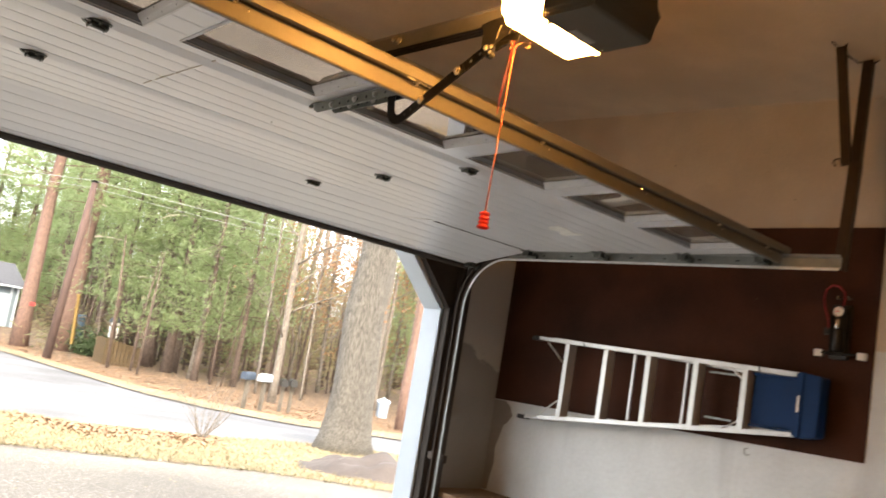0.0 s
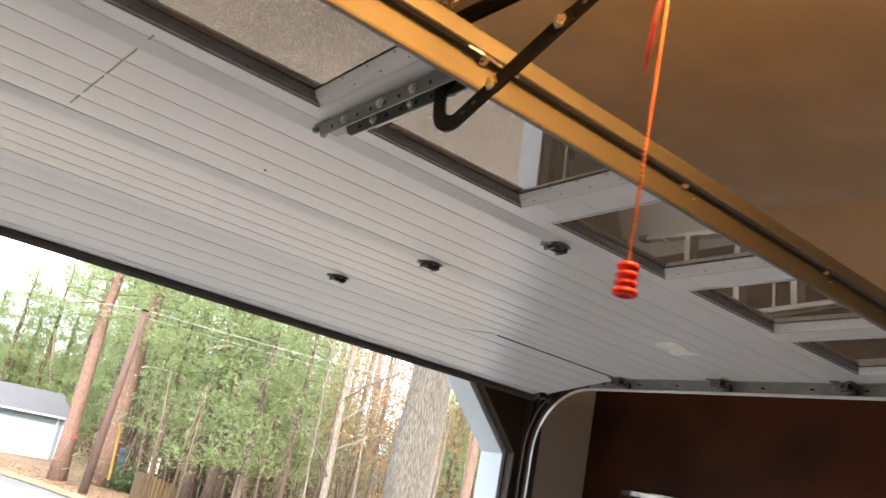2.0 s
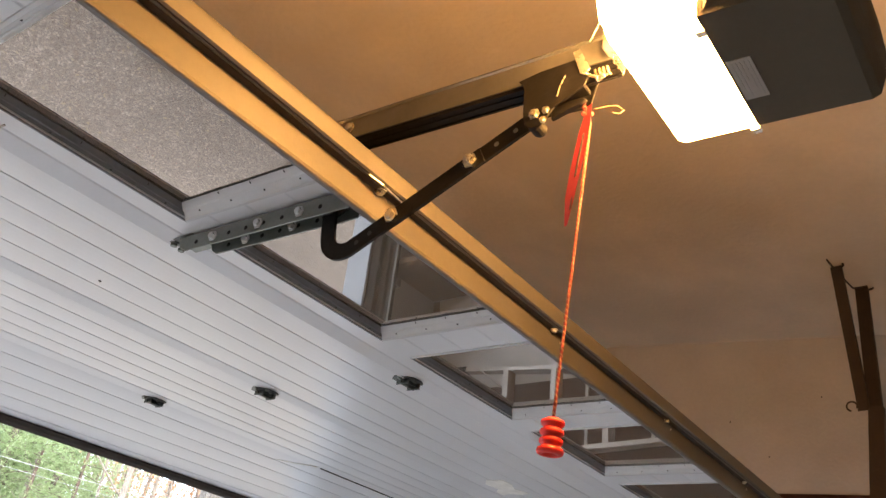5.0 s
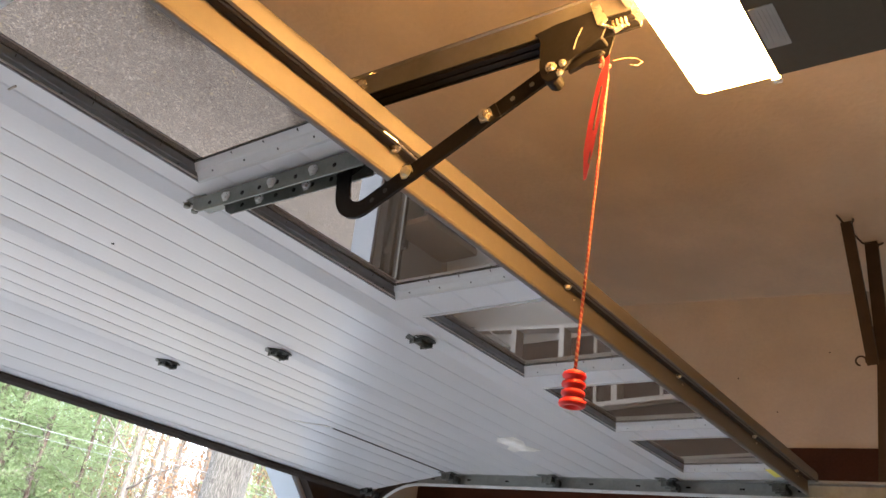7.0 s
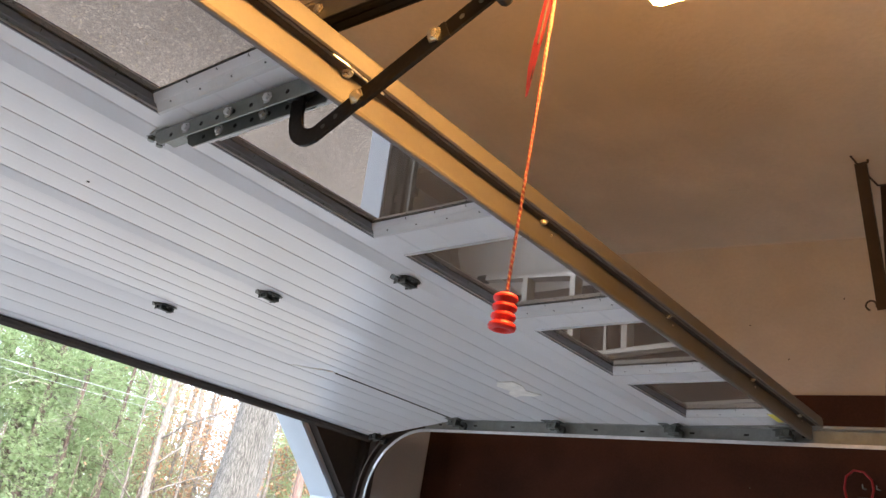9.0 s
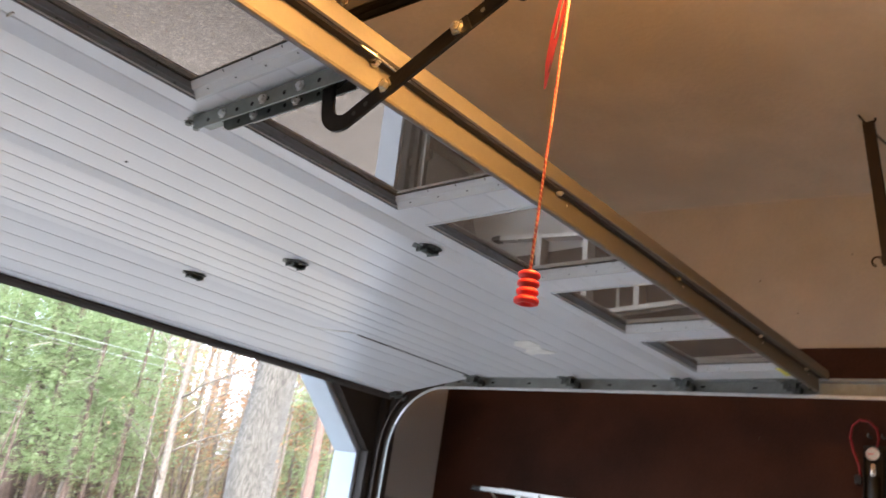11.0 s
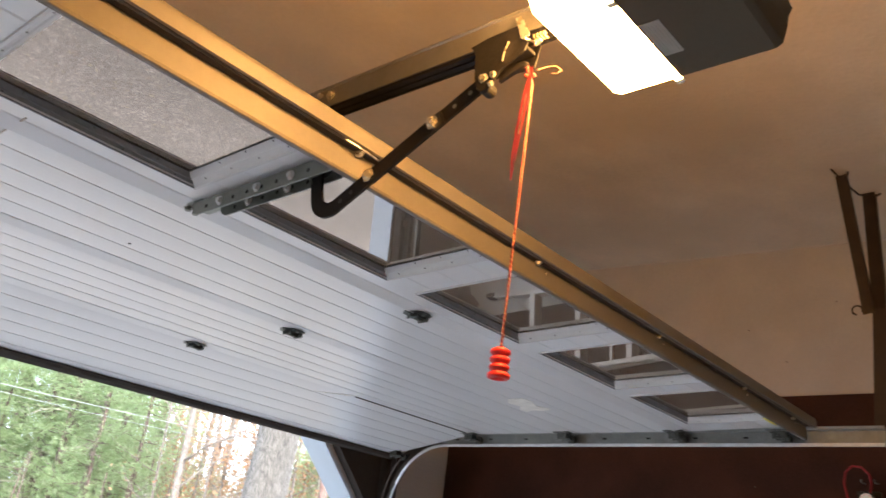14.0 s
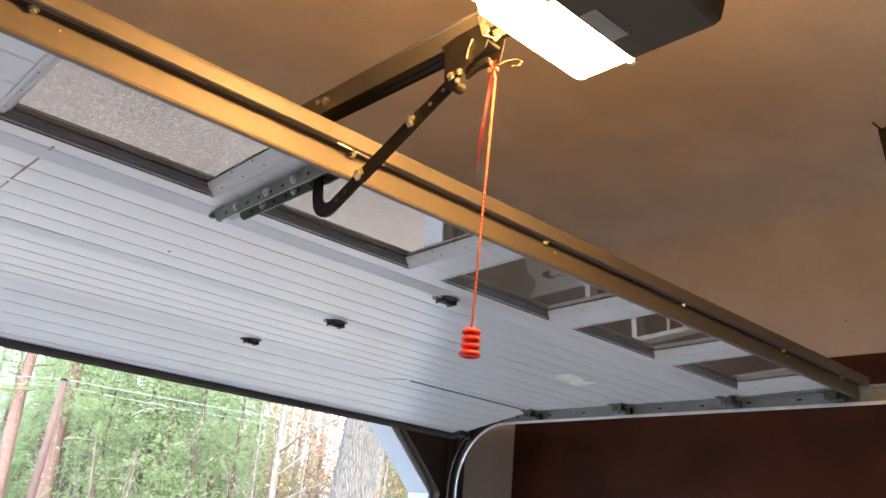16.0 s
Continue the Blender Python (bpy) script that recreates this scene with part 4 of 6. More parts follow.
part("straight_arm", flat_bar([b + (a - b) * k / 4 for k in range(5)], 0.03, -0.0058, -0.0005), BLACK_STEEL, trolley)
bolt(trolley, (-0.012, 0.26, -0.178), (-1, 0, 0), 0.0088)
bolt(trolley, (-0.012, 0.119, -0.109), (-1, 0, 0), 0.0088)
bolt(trolley, (-0.0288, 0.0, -0.068), (-1, 0, 0), 0.0062)
bolt(trolley, (-0.0288, -0.019, -0.066), (-1, 0, 0), 0.0045)
bolt(trolley, (-0.0288, -0.016, -0.082), (-1, 0, 0), 0.004)
for p in ((0.078, -0.0845), (0.046, -0.068), (0.3, -0.203), (0.325, -0.2155)):
    bm = bmesh.new()
    lathe(bm, [(0.0045, 0), (0.0045, 0.0006)], 10, Matrix.Translation((-0.0064 if p[0] < 0.1 else -0.0123, *p)) @ Matrix.Rotation(math.pi / 2, 4, "Y"))
    part("bolt_hole", bm, GALVANISED if p[0] < 0.1 else BLACK_PLASTIC, trolley)
bm = bmesh.new()
prism(bm, [(0.432, -0.112), (0.372, -0.116), (0.37, -0.132), (0.4, -0.148), (0.432, -0.146)], -0.022, 0.022, "x")
bmesh.ops.bevel(bm, geom=bm.edges[:], offset=0.003, segments=1, affect="EDGES")
part("door_clevis", bm, BLACK_STEEL, trolley)

opener = empty("garage_door_opener", "charcoal garage door opener with a lit frosted light lens", "door opener", at=(-0.0125, -3.021, 2.302))
# the lit lens: rounded towards the door, wrapped round bottom, sides and front
bm = bmesh.new()
front = [(0.038, 0.0), (0.138, 0.0), (0.15, 0.006), (0.158, 0.03), (0.165, 0.07), (0.165, 0.12), (0.155, 0.15), (0.038, 0.15)]
prism(bm, front, -0.13, 0.13, "x")
bmesh.ops.bevel(bm, geom=[e for e in bm.edges if abs(e.verts[0].co.x - e.verts[1].co.x) < 1e-6], offset=0.012, segments=3, affect="EDGES")
part("lens", bm, LENS, opener, "lit warm white light lens", True)
bm = bmesh.new()
body = [(0.036, -0.001), (-0.108, -0.001), (-0.118, 0.004), (-0.125, 0.03), (-0.128, 0.07), (-0.123, 0.12), (-0.095, 0.155), (0.036, 0.158)]
prism(bm, body, -0.13, 0.13, "x")
bmesh.ops.bevel(bm, geom=[e for e in bm.edges if abs(e.verts[0].co.x - e.verts[1].co.x) < 1e-6], offset=0.014, segments=3, affect="EDGES")
part("housing", bm, OPENER_GREY, opener)
bm = box(-0.026, 0.056, 0.002, 0.032, -0.0022, -0.0012)
label = part("sticker", bm, STICKER, opener, "pale paper rating sticker")
bm = bmesh.new()
for k in range(5):
    slab(bm, -0.02, 0.05 - 0.012 * (k % 3), 0.006 + 0.005 * k, 0.0072 + 0.005 * k, -0.0028, -0.0023)
part("print_line", bm, STICKER_INK, label)
for x in (-0.094, 0.118):
    bm = bmesh.new()
    slab(bm, x, x + 0.01, 0.034, 0.046, -0.005, 0.004)
    part("lens_clip", bm, BRIGHT_BOLT, opener)
bm = bmesh.new()
slab(bm, -0.03, 0.03, 0.166, 0.21, 0.085, 0.13)
bmesh.ops.bevel(bm, geom=bm.edges[:], offset=0.004, segments=1, affect="EDGES")
part("sprocket_cover", bm, BRIGHT_BOLT, opener)
bm = bmesh.new()
tube(bm, [(-0.02, 0.17, 0.12), (-0.022, 0.2, 0.165), (-0.02, 0.215, 0.16), (-0.018, 0.235, 0.115)], 0.0016, 6)
part("wire_loop", bm, GALVANISED, opener)
for x in (-0.09, 0.087):
    bm = box(x, x + 0.003, -0.06, -0.03, 0.12, ceiling_height(-3.03) - 2.302)
    part("hanger_strap", bm, GALVANISED, opener)

cord = empty("pull_cord", "orange emergency release cord with a ribbed red handle", "pull cord", at=(0, -2.783, 2.322))
bm = bmesh.new()
def strand(turn_, bm):
    pts = []
    for k in range(401):
        f = k / 400
        z = -0.028 - 0.437 * f
        a = f * 2 * math.pi * 58 + turn_
        pts.append((0.002 - 0.002 * f + 0.0011 * math.cos(a), 0.002 + 0.009 * f + 0.0011 * math.sin(a), z))
    tube(bm, pts, 0.0013, 5)


tube(bm, [(0.0, 0.012, 0.0), (0.001, 0.006, -0.016), (0.002, 0.002, -0.03)], 0.0026, 8)
strand(0, bm)
strand(2.1, bm)
part("cord", bm, ORANGE_CORD, cord)
bm = bmesh.new()
strand(4.2, bm)
part("pale_strand", bm, PALE_CORD, cord, "pale yellow strand")
bm = bmesh.new()
for p in ((0, 0.012, 0.0), (0.006, 0.004, -0.008), (-0.005, 0.01, -0.014), (0.002, 0.016, 0.008)):
    bmesh.ops.create_icosphere(bm, subdivisions=2, radius=0.004, matrix=Matrix.Translation(p))
part("knot", bm, ORANGE_CORD, cord, "", True)
bm = bmesh.new()
prof = [(0.004, 0.0225), (0.009, 0.0222)]
for k in range(3):
    z = 0.0185 - k * 0.0112
    prof += [(0.0105, z + 0.0025), (0.0138, z + 0.0008), (0.0148, z - 0.002), (0.0138, z - 0.0048), (0.0108, z - 0.0068)]
prof += [(0.0128, -0.0128), (0.0158, -0.0148), (0.0165, -0.018), (0.0155, -0.0208), (0.0128, -0.022), (0.0088, -0.0215), (0.0082, -0.008)]
lathe(bm, prof, 24, Matrix.Translation((0, 0.011, -0.4855)))
part("handle", bm, RED_PLASTIC, cord, "ribbed red plastic handle", True)
bm = bmesh.new()
ribbon = [(-0.001, 0.004, 0.004, 0.004), (-0.004, 0.007, -0.04, 0.0085), (-0.007, 0.011, -0.1, 0.01), (-0.009, 0.015, -0.15, 0.008), (-0.009, 0.017, -0.2, 0.002)]
rows = [[bm.verts.new((x + w * 0.9 * k + 0.0006 * f, y + w * 1.5 * k + 0.0008 * f, z)) for f, k in ((0, -1), (0, 0), (0, 1), (1, 1), (1, 0), (1, -1))] for x, y, z, w in ribbon]
for p, q in zip(rows, rows[1:]):
    for k in range(6):
        bm.faces.new((p[k], p[(k + 1) % 6], q[(k + 1) % 6], q[k]))
bm.faces.new(rows[0])
bm.faces.new(rows[-1])
tag = part("tag", bm, RED_TAG, cord, "folded red paper tag")
bm = bmesh.new()
for x, y, z, w, l in ((-0.0052, 0.0068, -0.05, 0.0016, 0.075), (-0.0074, 0.0105, -0.128, 0.0014, 0.05)):
    m = pose(x - 0.0014, y - 0.001, z, 5, 0, 59)
    slab(bm, -w, w, -0.0006, 0.0006, -l, 0, m)
part("printed_bar", bm, BLACK_PLASTIC, tag, "dark printed bar")
bm = bmesh.new()
tube(bm, [(0.004, -0.003, -0.002), (0.014, -0.016, 0.006), (0.02, -0.03, 0.006), (0.021, -0.04, -0.004), (0.015, -0.036, -0.013), (0.01, -0.028, -0.012)], 0.00042, 5)
part("twine_end", bm, PALE_CORD, cord, "frayed pale twine end")


# ---- on the east wall ----
bm = bmesh.new()
prism(bm, [(-2.58, 1.302), (0.095, 1.262), (0.095, 2.585), (-2.58, 2.583)], RIGHT - 0.008, RIGHT - 0.0005, "x")
board = tagged(part("wall_board", bm, HARDBOARD), "dark brown hardboard sheet fixed to the wall", "wall board")
rnd = random.Random(4)
for k in range(8):
    y, z = rnd.uniform(-2.4, 0.0), rnd.uniform(1.4, 2.2)
    bm = bmesh.new()
    lathe(bm, [(0.004, 0), (0.003, 0.002)], 7, Matrix.Translation((RIGHT - 0.0085, y, z)) @ Matrix.Rotation(-math.pi / 2, 4, "Y"))
    part("nail_head", bm, CLIP_BRASS, board)


def ladder():
    """A closed stepladder hung sideways: its front rails at top and bottom, steps between, blue top cap and pail shelf."""
    X = 3.17
    lad = empty("stepladder", "aluminium stepladder with a blue plastic top, hung sideways on wall hooks", "ladder", at=(X, -1.324, 1.492))

    def P(name, bm, mat, parent=None, label=""):
        bmesh.ops.translate(bm, vec=(-X, 1.3, -1.5), verts=bm.verts)
        return part(name, bm, mat, parent or lad, label)

    def beam(p, q, w, d, mat, name, lip=True, label=""):
        p, q = Vector(p), Vector(q)
        v = q - p
        zax, xax = v.normalized(), Vector((1, 0, 0))
        yax = zax.cross(xax).normalized()
        m = Matrix((xax, yax, zax)).transposed().to_4x4()
        m.translation = p
        bm = bmesh.new()
        slab(bm, -d / 2, d / 2, -w / 2, -w / 2 + 0.003, 0, v.length, m)
        if lip:
            slab(bm, -d / 2, -d / 2 + 0.003, -w / 2 + 0.0032, w / 2, 0, v.length, m)
            slab(bm, d / 2 - 0.003, d / 2, -w / 2 + 0.0032, w / 2, 0, v.length, m)
        bmesh.ops.bevel(bm, geom=bm.edges[:], offset=0.0008, segments=1, affect="EDGES")
        return P(name, bm, mat, None, label)

    up0, up1 = (X, -0.33, 1.757), (X, -2.23, 1.725)
    lo0, lo1 = (X, -0.30, 1.192), (X, -2.23, 1.397)
    beam(up0, up1, 0.026, 0.065, ALUMINIUM, "side_rail")
    beam(lo1, lo0, 0.026, 0.065, ALUMINIUM, "side_rail")
    # rear rails lie behind the front ones
    beam((X + 0.055, -0.42, 1.768), (X + 0.055, -2.2, 1.70), 0.02, 0.032, ALUMINIUM, "rear_rail")
    beam((X + 0.055, -2.2, 1.42), (X + 0.055, -0.40, 1.19), 0.02, 0.032, ALUMINIUM, "rear_rail")
    for y, top, bottom in ((-0.60, 1.74, 1.235), (-0.925, 1.735, 1.268), (-1.255, 1.728, 1.302), (-1.592, 1.724, 1.336), (-1.908, 1.72, 1.368)):
        bm = bmesh.new()
        ribs = [(X - 0.034, y + 0.01), (X - 0.034, y - 0.022)]
        for k in range(6):
            ribs += [(X - 0.03 + 0.012 * k, y - 0.024), (X - 0.026 + 0.012 * k, y - 0.027), (X - 0.021 + 0.012 * k, y - 0.027), (X - 0.019 + 0.012 * k, y - 0.024)]
        prism(bm, ribs + [(X + 0.045, y - 0.021), (X - 0.031, y - 0.019), (X - 0.031, y + 0.01)], bottom, top, "z")
        step = P("step", bm, TREAD, None, "ribbed aluminium step")
        P("step_lip", box(X - 0.0372, X - 0.0345, y - 0.022, y + 0.012, bottom, top, 0.0006), ALUMINIUM, step)
    for y in (-1.10, -1.49):
        P("rear_bar", box(X + 0.05, X + 0.062, y - 0.009, y + 0.009, 1.30 if y > -1.3 else 1.335, 1.735, 0.002), ALUMINIUM)
    for p, q in (((X - 0.03, -0.40, 1.755), (X - 0.03, -0.575, 1.61)), ((X - 0.03, -0.40, 1.2), (X - 0.03, -0.575, 1.34)), ((X - 0.03, -1.82, 1.72), (X - 0.03, -1.9, 1.66)), ((X - 0.03, -1.81, 1.36), (X - 0.03, -1.9, 1.42))):
        bm = bmesh.new()
        tube(bm, [p, q], 0.006, 6)
        P("brace", bm, ALUMINIUM)
    for z in (1.68, 1.41):
        P("spreader", box(X + 0.02, X + 0.026, -1.83, -1.66, z - 0.006, z + 0.006, 0.001), GALVANISED)
    for p in ((-0.305, 1.757), (-0.272, 1.19)):
        bm = box(X - 0.038, X + 0.038, p[0] - 0.035, p[0] + 0.03, p[1] - 0.017, p[1] + 0.012, 0.004)
        P("foot", bm, BLACK_PLASTIC, None, "black rubber foot")
    bm = bmesh.new()
    prism(bm, [(-2.225, 1.385), (-2.225, 1.735), (-2.245, 1.742), (-2.345, 1.728), (-2.355, 1.72), (-2.355, 1.405), (-2.345, 1.396), (-2.245, 1.378)], X - 0.045, X + 0.07, "x")
    bmesh.ops.bevel(bm, geom=bm.edges[:], offset=0.005, segments=2, affect="EDGES")
    cap = P("top_cap", bm, BLUE_PLASTIC, None, "blue moulded plastic top cap")
    P("cap_lip", box(X - 0.0525, X - 0.0455, -2.262, -2.222, 1.39, 1.732, 0.002), BLUE_PLASTIC, cap)
    P("maker_label", box(X - 0.0545, X - 0.053, -2.25, -2.236, 1.52, 1.61), DIAL_WHITE, cap)
    bm = box(X + 0.012, X + 0.02, -2.215, -1.95, 1.415, 1.7, 0.003)
    tray = P("pail_shelf", bm, BLUE_PLASTIC, None, "blue plastic pail shelf")
    for z in (1.408, 1.702):
        P("shelf_rim", box(X - 0.01, X + 0.02, -2.215, -1.95, z - 0.006, z + 0.006, 0.002), BLUE_PLASTIC, tray)
    for y in (-0.75, -2.0):
        bm = bmesh.new()
        tube(bm, [(RIGHT - 0.01, y, 1.745), (X + 0.03, y, 1.742), (X - 0.045, y, 1.7385 if y > -1 else 1.715), (X - 0.05, y, 1.757)], 0.004, 6)
        P("wall_hook", bm, BLACK_STEEL)
    return lad


ladder()


def pump():
    """A foot pump hung on the wall: treadle frame, cylinder, gauge and hose."""
    base = Vector((3.235, -2.408, 1.972))
    pm = empty("foot_pump", "black foot pump with round gauge and red hose on the wall", "foot pump", at=base)
    part("frame_plate", box(-0.008, 0.02, -0.05, 0.05, -0.14, 0.16, 0.004), BLACK_PLASTIC, pm)
    for y in (-0.044, 0.036):
        part("side_arm", box(-0.035, -0.009, y, y + 0.008, -0.12, 0.14, 0.002), BLACK_STEEL, pm)
    bm = bmesh.new()
    lathe(bm, [(0.02, -0.1), (0.025, -0.095), (0.025, 0.02), (0.02, 0.03), (0.012, 0.035), (0.012, 0.09)], 18, Matrix.Translation((-0.036, 0, 0)))
    part("cylinder", bm, BLACK_PLASTIC, pm, "", True)
    bm = bmesh.new()
    lathe(bm, [(0.009, 0.0), (0.013, 0.006), (0.013, 0.05), (0.008, 0.056)], 14, Matrix.Translation((-0.064, -0.004, 0.02)))
    part("chrome_sleeve", bm, CHROME, pm, "chrome piston sleeve", True)
    m = Matrix.Translation((-0.05, 0, 0.118)) @ Matrix.Rotation(-math.pi / 2, 4, "Y")
    bm = bmesh.new()
    lathe(bm, [(0.03, -0.02), (0.033, 0.0), (0.033, 0.006), (0.029, 0.008), (0.028, 0.002)], 24, m)
    gauge = part("gauge", bm, BLACK_PLASTIC, pm, "round pressure gauge", True)
    bm = bmesh.new()
    lathe(bm, [(0.0275, 0.0022), (0.0275, 0.0036)], 24, m)
    part("dial", bm, DIAL_WHITE, gauge, "white dial")
    bm = bmesh.new()
    slab(bm, -0.0015, 0.0015, -0.004, 0.02, 0.0038, 0.005, m)
    for k in range(9):
        a = radians(-130 + 32 * k)
        slab(bm, -0.0008, 0.0008, 0.019, 0.025, 0.0038, 0.0046, m @ Matrix.Rotation(a, 4, "Z"))
    part("needle", bm, RED_PLASTIC, gauge, "red needle and marks")
    part("crossbar", box(-0.035, -0.01, -0.13, 0.1, -0.118, -0.102, 0.003), BLACK_STEEL, pm)
    for y in (-0.155, 0.075):
        part("foot_pad", box(-0.04, -0.005, y, y + 0.045, -0.135, -0.095, 0.005), DIAL_WHITE, pm, "pale plastic foot pad")
    part("valve_block", box(-0.03, -0.01, 0.052, 0.08, -0.01, 0.03, 0.004), BLACK_PLASTIC, pm)
    bm = bmesh.new()
    tube(bm, [(-0.03, -0.012, 0.15), (-0.03, -0.02, 0.19), (-0.028, -0.012, 0.23), (-0.025, 0.02, 0.262), (-0.02, 0.06, 0.268), (-0.02, 0.09, 0.24), (-0.02, 0.098, 0.19), (-0.022, 0.085, 0.13), (-0.024, 0.062, 0.07), (-0.024, 0.055, 0.02)], 0.005, 8)
    part("hose", bm, RED_HOSE, pm, "thin red rubber hose", True)
    for y in (-0.03, 0.025):
        bm = bmesh.new()
        tube(bm, [(0.037, y, 0.2), (-0.02, y, 0.195), (-0.024, y, 0.21)], 0.003, 6)
        part("hang_nail", bm, GALVANISED, pm)


pump()
bm = bmesh.new()
prism(bm, [(0.097, 1.258), (-0.01, 1.258), (-0.06, 1.225), (-0.095, 1.16), (-0.06, 1.11), (-0.02, 1.075), (0.0, 1.0), (0.03, 0.9), (0.018, 0.8), (0.04, 0.68), (0.05, 0.588), (0.097, 0.588)], RIGHT - 0.004, RIGHT - 0.0006, "x")
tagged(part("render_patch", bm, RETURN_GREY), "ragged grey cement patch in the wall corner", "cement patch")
bm = bmesh.new()
tube(bm, [(RIGHT + 0.002, -1.93, 1.262), (RIGHT - 0.03, -1.93, 1.262), (RIGHT - 0.034, -1.93, 1.235), (RIGHT - 0.028, -1.945, 1.222), (RIGHT - 0.02, -1.955, 1.23)], 0.003, 6)
tagged(part("screw_hook", bm, DULL_ZINC), "small steel screw hook in the whitewashed wall", "hook")
for y, z in ((-1.86, 2.94), (-2.05, 2.76), (-1.2, 3.02), (-2.3, 3.05), (-0.9, 2.8)):
    bm = bmesh.new()
    lathe(bm, [(0.0038, 0), (0.0028, 0.0015)], 7, Matrix.Translation((RIGHT - 0.0002, y, z)) @ Matrix.Rotation(-math.pi / 2, 4, "Y"))
    part("nail_head", bm, BROWN_IRON_AND_SHADE, wall_east)
ledge = empty("timber_ledge", "rough sawn timber ledge in the corner beside the opening", "ledge", at=(3.0, 0.0, 0.0))
part("board", box(-0.28, 0.278, -0.2, 0.096, 0.545, 0.585, 0.004), ROUGH_WOOD, ledge)
part("bearer", box(-0.27, 0.277, -0.19, -0.15, 0.0, 0.543, 0.003), DARK_WOOD, ledge)


# ---- outdoors ----
EYE0 = Vector((-1.47, -4.25, 0))


def ease(a, b, v):
    t = min(1, max(0, (v - a) / (b - a)))
    return t * t * (3 - 2 * t)


def land(x, y):
    """The ground's height: level at the garage, falling to the road, rising slowly beyond it."""
    d = math.hypot(x - EYE0.x, y - EYE0.y)
    z = -0.02 - 0.36 * ease(7.0, 14.5, d) - 0.36 * ease(14.5, 24, d) + 0.5 * ease(27, 60, d) + 6.5 * ease(52, 150, d)
    return z - 0.25 * ease(0.5, -6, y)


def polar(az, d):
    a = radians(az)
    return EYE0.x + d * math.sin(a), EYE0.y + d * math.cos(a)


def line(table, az):
    xs, ys = zip(*table)
    return float(np.interp(az, xs, ys))


DRIVE_EDGE = [(-90, 10.5), (17, 10.1), (23, 10.1), (32, 10.4), (41, 10.4), (60, 11.5)]
ROAD_NEAR = [(-90, 16), (16.5, 14.8), (21.5, 14.0), (28.4, 14.4), (35, 15.8), (60, 19)]
ROAD_FAR = [(-90, 40), (10, 40), (15.8, 34), (20, 29), (24.3, 25.0), (29, 23), (34.3, 21.6), (60, 24)]


def strip(name, inner, outer, mat, lift, label, category, az0=-75, az1=75, rows=8):
    bm, grid = bmesh.new(), []
    for i in range(76):
        az = az0 + (az1 - az0) * i / 75
        a, b = inner(az), outer(az)
        grid.append([bm.verts.new((*polar(az, a + (b - a) * k / rows), 0)) for k in range(rows + 1)])
    for p, q in zip(grid, grid[1:]):
        for k in range(rows):
            bm.faces.new((p[k], p[k + 1], q[k + 1], q[k]))
    for v in bm.verts:
        v.co.y = max(v.co.y, 0.27)
        v.co.z = land(v.co.x, v.co.y) + lift
    bmesh.ops.remove_doubles(bm, verts=bm.verts, dist=1e-4)
    return tagged(part(name, bm, mat, None, "", True), label, category, kind="structure")


bm, rings = bmesh.new(), []
radii = [0.5, 4.6, 6, 7.5, 9, 10.5, 12, 13.5, 15, 17, 19, 21, 23, 25, 28, 32, 38, 45, 55, 70, 95, 140, 260, 600, 1500]
for r in radii:
    rings.append([bm.verts.new((*polar(a * 5, r), 0)) for a in range(72)])
for p, q in zip(rings, rings[1:]):
    for k in range(72):
        bm.faces.new((p[k], p[(k + 1) % 72], q[(k + 1) % 72], q[k]))
bm.faces.new(rings[0])
for v in bm.verts:
    v.co.z = land(v.co.x, v.co.y) - (0.14 if math.hypot(v.co.x - EYE0.x, v.co.y - EYE0.y) < 8 or v.co.y < 0.3 else 0)
tagged(part("ground", bm, LITTER, None, "", True), "brown leaf litter covering the ground under the trees", "ground", kind="structure")
strip("driveway", lambda a: 4.4, lambda a: line(DRIVE_EDGE, a), ASPHALT, 0.012, "worn grey asphalt driveway with pale stone flecks", "driveway", rows=10)
strip("lawn", lambda a: line(DRIVE_EDGE, a) + 0.02, lambda a: line(ROAD_NEAR, a) - 0.02, DRY_GRASS, 0.02, "straw-coloured dry grass strip beside the road", "lawn")
strip("road", lambda a: line(ROAD_NEAR, a), lambda a: line(ROAD_FAR, a), ROAD, 0.012, "pale grey asphalt street curving past the trees", "road", rows=12)
strip("kerb", lambda a: line(ROAD_FAR, a) + 0.01, lambda a: line(ROAD_FAR, a) + 0.22, KERB, 0.035, "low dark asphalt kerb along the far side of the street", "kerb", rows=2)
strip("verge", lambda a: line(ROAD_FAR, a) + 0.23, lambda a: line(ROAD_FAR, a) + 2.2, DRY_GRASS, 0.038, "dry grass and pine straw verge beyond the street", "verge", rows=3)


